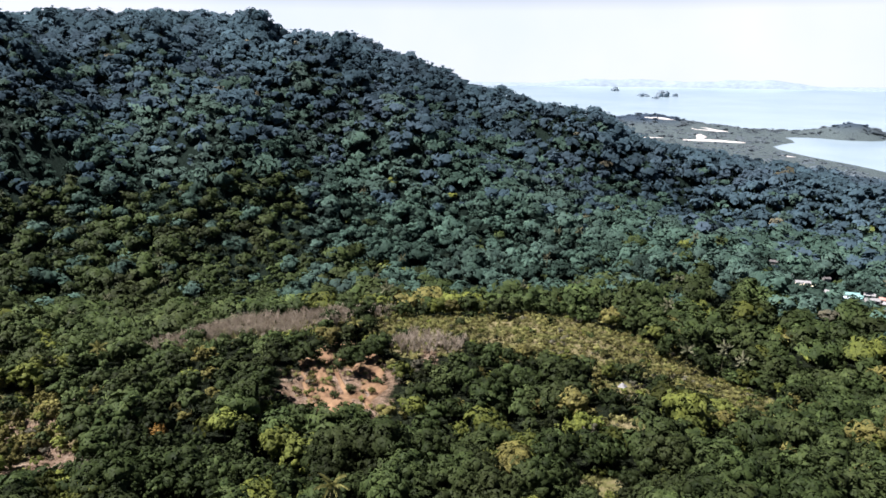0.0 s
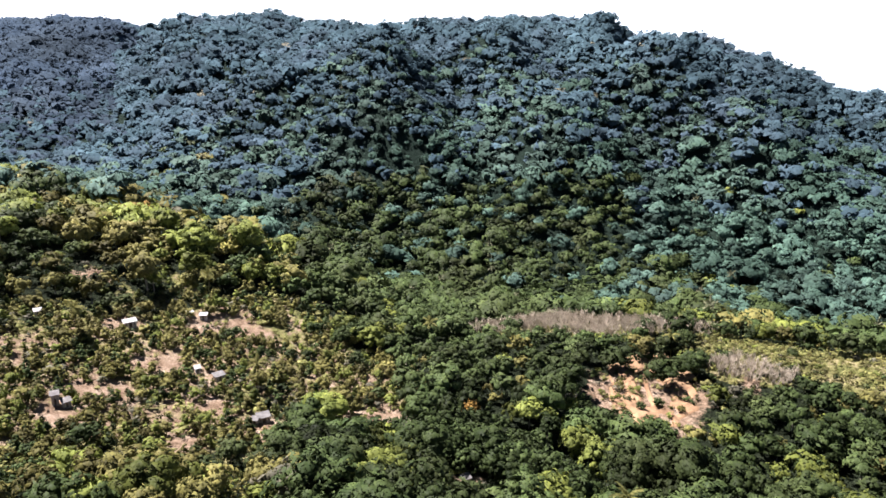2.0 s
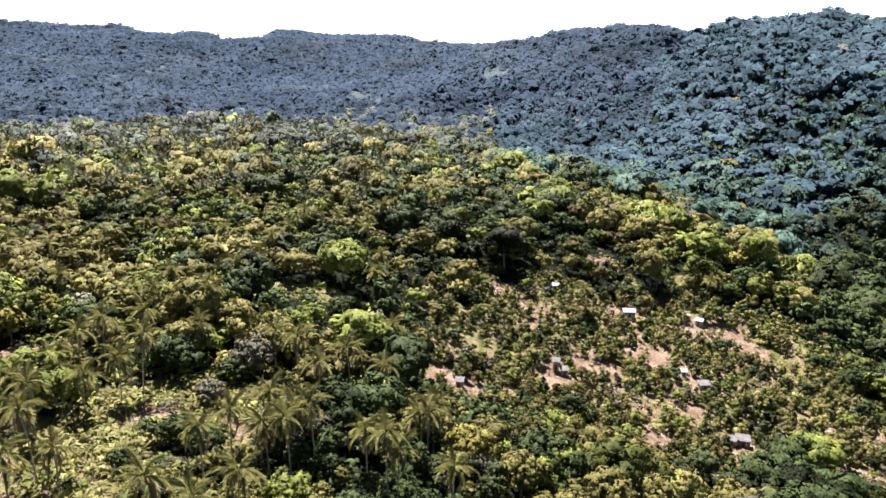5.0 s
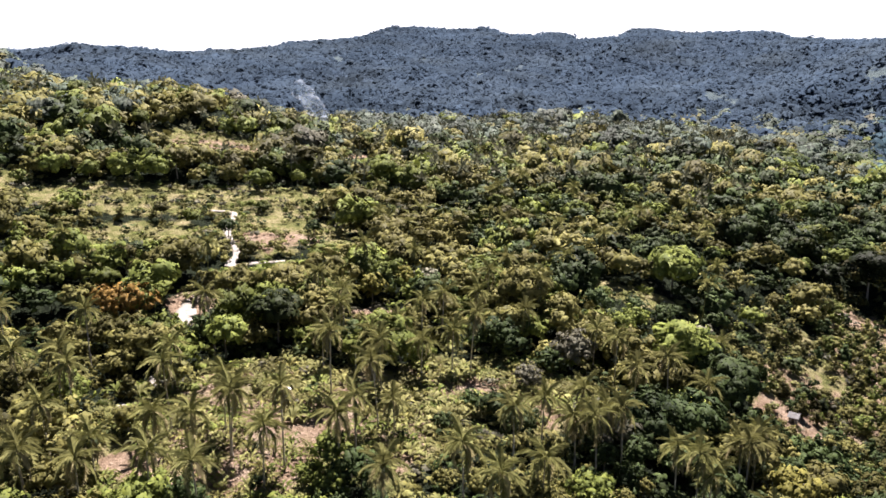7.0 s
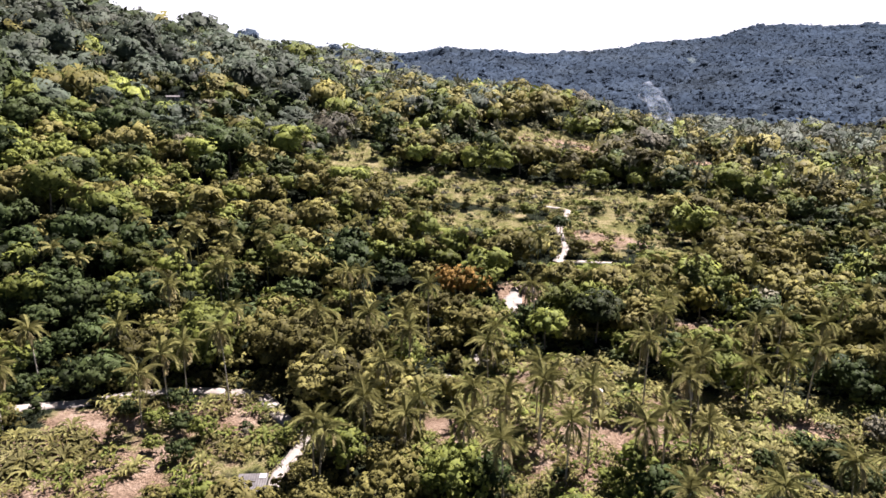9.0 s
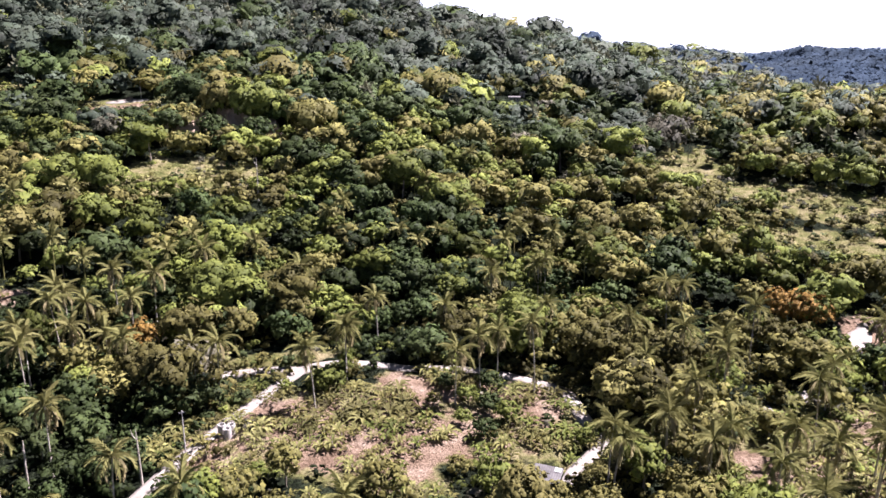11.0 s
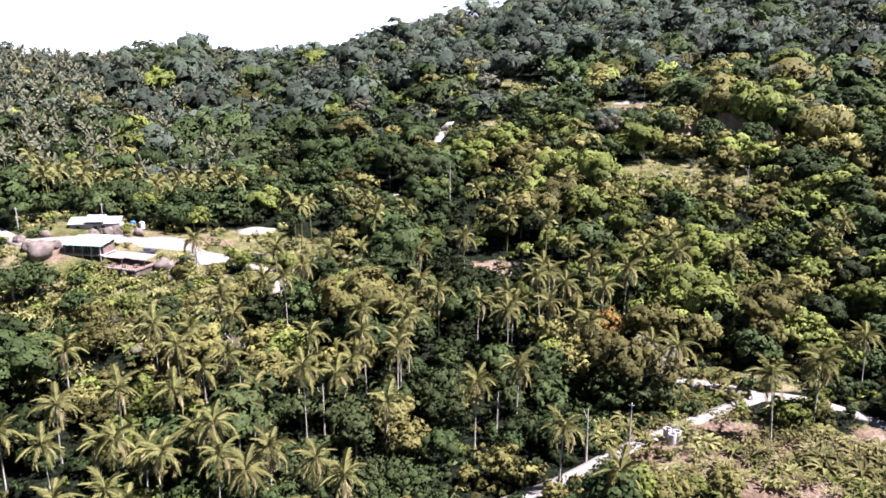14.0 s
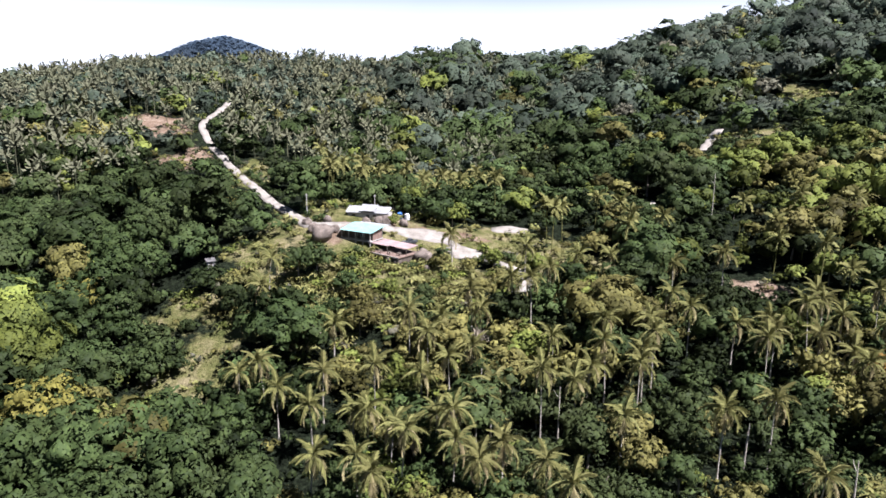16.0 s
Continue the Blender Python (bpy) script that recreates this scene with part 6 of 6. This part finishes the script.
terrace = stand("terrace", 207.9, 196.5, -44, "open terrace with a white-edged deck and dusty pink shades", "terrace", lift=1.0)
terrace_spot = terrace.matrix_world.copy()
terrace.scale = (1.3, 1.3, 1.0)
# deck boards are brown, darkened as well for shade under the canvas
part("deck", block(-5.2, 5.2, -3.4, 3.4, -0.3, 0), WALL["brown"], terrace)
part("edge", block(-5.25, 5.25, -3.5, -3.402, -0.32, 0.05), WALL["white"], terrace, "white edge of the deck")
part("skirt", block(-5.0, 5.0, -3.2, 3.2, -3.2, -0.302), TIMBER, terrace, "dark underside of the deck")
for x, y, w, l in ((-2.6, -1.2, 5.0, 4.4), (2.4, -0.6, 5.0, 3.8)):
    part("shade", sheet(w, l, 1.75, 2.0, 6, 0.04, x, y, 0.12), ROOF["pink"], terrace, "dusty pink canvas shade")
    for px, py in ((x - w / 2 + 0.1, y + 0.1), (x + w / 2 - 0.1, y + 0.1), (x - w / 2 + 0.1, y + l - 0.1), (x + w / 2 - 0.1, y + l - 0.1)):
        part("post", block(px - 0.06, px + 0.06, py - 0.06, py + 0.06, 0, 1.85), TIMBER, terrace)
for x, y in ((-3.6, -2.2), (-1.0, -2.4), (1.6, -2.2), (3.8, -1.6)):
    t = stand("terrace_table", 207.9, 196.5, -44, "dark square table on the terrace", "table", "terrace tables", 0.5)
    t.matrix_world = terrace_spot @ pose(x * 1.3, y * 1.3, 0.0)
    part("tabletop", block(-0.6, 0.6, -0.5, 0.5, 0.68, 0.75), TIMBER, t)
    for u, v in ((-0.5, -0.4), (0.5, -0.4), (-0.5, 0.4), (0.5, 0.4)):
        part("leg", block(u - 0.04, u + 0.04, v - 0.04, v + 0.04, 0, 0.68), TIMBER, t)


def boulder(bearing, dist, wide, tall, seed):
    x, y = polar(bearing, dist)
    bm = bmesh.new()
    bmesh.ops.create_icosphere(bm, subdivisions=3, radius=1.0)
    for v in bm.verts:
        n = noise.noise(v.co * 1.3 + Vector((seed, 0, 0))) * 0.35 + noise.noise(v.co * 3.1 + Vector((0, seed, 0))) * 0.12
        v.co *= 1 + n
        v.co.x, v.co.y, v.co.z = v.co.x * wide / 2, v.co.y * wide / 2.3, v.co.z * tall * 0.62
    for f in bm.faces:
        f.smooth = True
    ob = part("boulder", bm, ROCK)
    ob.matrix_world = pose(x, y, float(land(x, y)) + tall * 0.3, 0, 0, seed * 50)
    tagged(ob, "weathered brown granite boulder on the grassy slope", "boulder", "boulders")


for k, spot in enumerate([(205.3, 194, 5.4, 3.6), (213.4, 207, 7.0, 5.0), (212.4, 210, 2.6, 2.2), (211.9, 207.5, 2.2, 1.6), (214.2, 212, 3.2, 2.6), (208.4, 216, 4.0, 3.0), (206.9, 217, 3.0, 2.2), (208.0, 191.5, 2.6, 2.2), (207.4, 190, 2.4, 2.4), (205.0, 188, 2.2, 1.6), (214.6, 217, 3, 2.4), (213.0, 217, 2.6, 2.0), (202.9, 127, 6, 4), (209.0, 121, 5, 3.6),
                          (168.8, 362, 3, 2), (208.9, 215.5, 3.4, 2.6), (209.9, 215, 3, 2.2), (108.5, 237, 2, 1.6), (62.5, 254, 3, 1.6), (99.2, 135, 2.0, 1.2)]):
    boulder(*spot, k + 1)


def lathe(profile, sides=18):
    bm = bmesh.new()
    rings = [[bm.verts.new((r * math.cos(2 * math.pi * k / sides), r * math.sin(2 * math.pi * k / sides), z)) for k in range(sides)] for r, z in profile]
    for a, c in zip(rings, rings[1:]):
        for k in range(sides):
            bm.faces.new([a[k], a[(k + 1) % sides], c[(k + 1) % sides], c[k]])
    return bm


for dx, dy, h in ((-0.9, 0.6, 2.1), (0.75, 0.5, 1.9), (0.0, -0.8, 1.9)):
    well = stand("ring_tank", 163.9, 120.5, 0, "open round concrete ring tank beside the lane", "tank", "ring tanks")
    well.matrix_world = well.matrix_world @ pose(dx, dy, 0)
    part("ring", lathe([(0.68, -0.6), (0.7, h * 0.5), (0.68, h), (0.54, h), (0.52, -0.3), (0.0, -0.3)]), WALL["white"], well)
    # added dark disc that stands in for the ring's unlit hollow
    part("water", lathe([(0.53, h * 0.45), (0.0, h * 0.45)]), GLASS_DARK, well)
for bearing, dist, mat, label in ((207.2, 226, BLUE_PLASTIC, "blue plastic water tank beside the house"), (206.6, 226.5, WHITE_PLASTIC, "white plastic water tank beside the house")):
    tank = stand("water_tank", bearing, dist, 0, label, "tank", "water tanks")
    part("body", lathe([(0.0, 0), (0.85, 0), (0.88, 0.9), (0.85, 1.7), (0.5, 2.0), (0.28, 2.05)]), mat, tank)
    part("lid", lathe([(0.3, 2.03), (0.3, 2.14), (0.0, 2.18)]), mat, tank)
tower = stand("tank_stand", 106.4, 128, 10, "white water tank on a small post stand among palms", "tank")
part("tank", lathe([(0.0, 2.6), (0.7, 2.6), (0.72, 3.9), (0.0, 4.1)]), WHITE_PLASTIC, tower)
for x, y in ((-0.6, -0.6), (0.6, -0.6), (-0.6, 0.6), (0.6, 0.6)):
    part("post", block(x - 0.07, x + 0.07, y - 0.07, y + 0.07, -0.6, 2.6), WALL["grey"], tower)


def parked_car(bearing, dist, turn):
    ob = stand("pickup_truck", bearing, dist, turn, "dark grey pickup truck parked on the dusty yard", "truck", "", 0.34)
    body = block(-2.3, 2.3, -0.85, 0.85, 0.35, 0.95)
    bmesh.ops.bevel(body, geom=body.edges[:], offset=0.12, segments=2, affect="EDGES")
    part("body", body, CAR_PAINT, ob)
    cab = block(-0.9, 0.9, -0.78, 0.78, 0.952, 1.6)
    for v in cab.verts:
        if v.co.z > 1.3:
            v.co.x *= 0.72
            v.co.y *= 0.86
    bmesh.ops.bevel(cab, geom=cab.edges[:], offset=0.08, segments=2, affect="EDGES")
    part("cab", cab, CAR_PAINT, ob)
    for s in (-1, 1):
        part("side_window", block(-0.6, 0.6, *sorted((s * 0.70, s * 0.775)), 1.12, 1.45), GLASS_DARK, ob)
    part("windscreen", block(-0.86, -0.72, -0.6, 0.6, 1.08, 1.45), GLASS_DARK, ob)
    for x in (-1.45, 1.45):
        for s in (-1, 1):
            wheel = part("wheel", lathe([(0.0, -0.11), (0.2, -0.12), (0.34, -0.1), (0.36, 0.0), (0.34, 0.1), (0.2, 0.12), (0.0, 0.11)], 16), TYRE, ob)
            wheel.rotation_euler, wheel.location = (math.pi / 2, 0, 0), (x, s * 0.78, 0.36)


parked_car(206.4, 204, 20)


def pole(bearing, dist, height):
    ob = stand("utility_pole", bearing, dist, 0, "slender pale concrete pole beside the lane", "pole", "poles")
    bm = bmesh.new()
    bmesh.ops.create_cone(bm, cap_ends=True, segments=8, radius1=0.15, radius2=0.09, depth=height + 0.8, matrix=Matrix.Translation((0, 0, height / 2 - 0.4)))
    part("shaft", bm, WALL["white"], ob)
    part("crossarm", block(-0.5, 0.5, -0.06, 0.06, height - 0.5, height - 0.38), WALL["grey"], ob)


for spot in [(167.3, 117, 8.5), (165.4, 143, 6), (100.6, 144, 5), (100.0, 145, 5), (209.2, 228, 6), (214.6, 226, 7), (168.0, 366, 9), (162.9, 330, 9)]:
    pole(*spot)

# ---- the village on the plain ----
for bearing, dist, w, d, roof in VILLAGE:
    shed(bearing, dist, w, d, 3.4, random.uniform(-25, 25), roof, f"village house with a {roof} roof among coconut palms", "village_house", "house", True)

# ---- out at sea ----
for k, (bearing, dist, wide, tall) in enumerate([(-13.1, 4405, 42, 22), (-15.2, 4006, 52, 16), (-16.1, 3850, 34, 12), (-16.6, 3990, 62, 32), (-17.5, 4022, 26, 16)]):
    x, y = polar(bearing, dist)
    bm = bmesh.new()
    bmesh.ops.create_icosphere(bm, subdivisions=4, radius=1.0)
    for v in bm.verts:
        n = noise.noise(v.co * 2.0 + Vector((k * 7.0, 0, 0))) * 0.45 + noise.noise(v.co * 5.0 + Vector((0, k, 0))) * 0.15
        v.co *= 1 + n
        v.co.x, v.co.y, v.co.z = v.co.x * wide / 2, v.co.y * wide / 2, max(-0.2, v.co.z) * tall
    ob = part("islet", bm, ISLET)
    ob.matrix_world = pose(x, y, float(sea_level(dist)), 0, 0, bearing)
    tagged(ob, "small hazy rocky islet in the pale sea", "island", "islets")
rows, cols = 7, 260
u = np.linspace(-34, 12, cols)
crest = 58 + 16 * value_noise(u, 0 * u, 2.3, 81) + 9 * value_noise(u, 0 * u, 0.7, 82)
crest += 18 * np.exp(-((u + 15) / 1.6) ** 2) + 20 * np.exp(-((u + 23) / 2.2) ** 2)
crest *= np.clip((u + 30) / 6, 0.35, 1) * np.clip((-6 - u) / 5, 0.35, 1)
strip = []
for v, (out, up) in enumerate(((4700, -2), (4760, 0.25), (4800, 0.6), (4840, 0.9), (4870, 1.0), (4900, 0.8), (4940, -0.1))):
    x, y = polar(u, out)
    strip.append(np.column_stack([x, y, sea_level(out) + 0.6 * crest * up]))
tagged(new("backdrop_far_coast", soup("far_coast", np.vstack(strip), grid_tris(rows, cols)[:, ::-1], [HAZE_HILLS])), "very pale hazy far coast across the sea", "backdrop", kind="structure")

# ---- thin smoke of a field fire behind the hillock ----
m, nt, nodes, links, bsdf = material("thin_blue_smoke")
bsdf.inputs["Base Color"].default_value = (0.62, 0.70, 0.80, 1)
bsdf.inputs["Roughness"].default_value, bsdf.inputs["Specular IOR Level"].default_value = 1.0, 0.0
wisp = ramp(nodes, [(0.40, (0.0, 0.0, 0.0)), (0.72, (0.34, 0.34, 0.34))])
links.new(blotches(nodes, links, 0.16, 3.0).outputs["Fac"], wisp.inputs["Fac"])
links.new(wisp.outputs["Color"], bsdf.inputs["Alpha"])
g = np.random.default_rng(5)
smoke = bmesh.new()
for k in range(16):
    u = k / 15
    spot = Matrix.Translation((-9 * u * u + g.uniform(-1, 1) * (1 + 3 * u), g.uniform(-2, 2), 2 + 30 * u)) @ Matrix.Diagonal((1.6 + 3.4 * u, 1.6 + 3 * u, 2.6 + 2.5 * u, 1))
    made = bmesh.ops.create_icosphere(smoke, subdivisions=2, radius=1.0, matrix=spot)
    for v in made["verts"]:
        v.co += Vector(g.normal(scale=0.35, size=3))
for f in smoke.faces:
    f.smooth = True
column = part("smoke", smoke, m)
x, y = polar(102.4, 415)
column.matrix_world = pose(x, y, float(land(x, y)) + 2, 0, 0, 102.4)
tagged(column, "thin bluish smoke rising from a field fire", "smoke", kind="stuff")
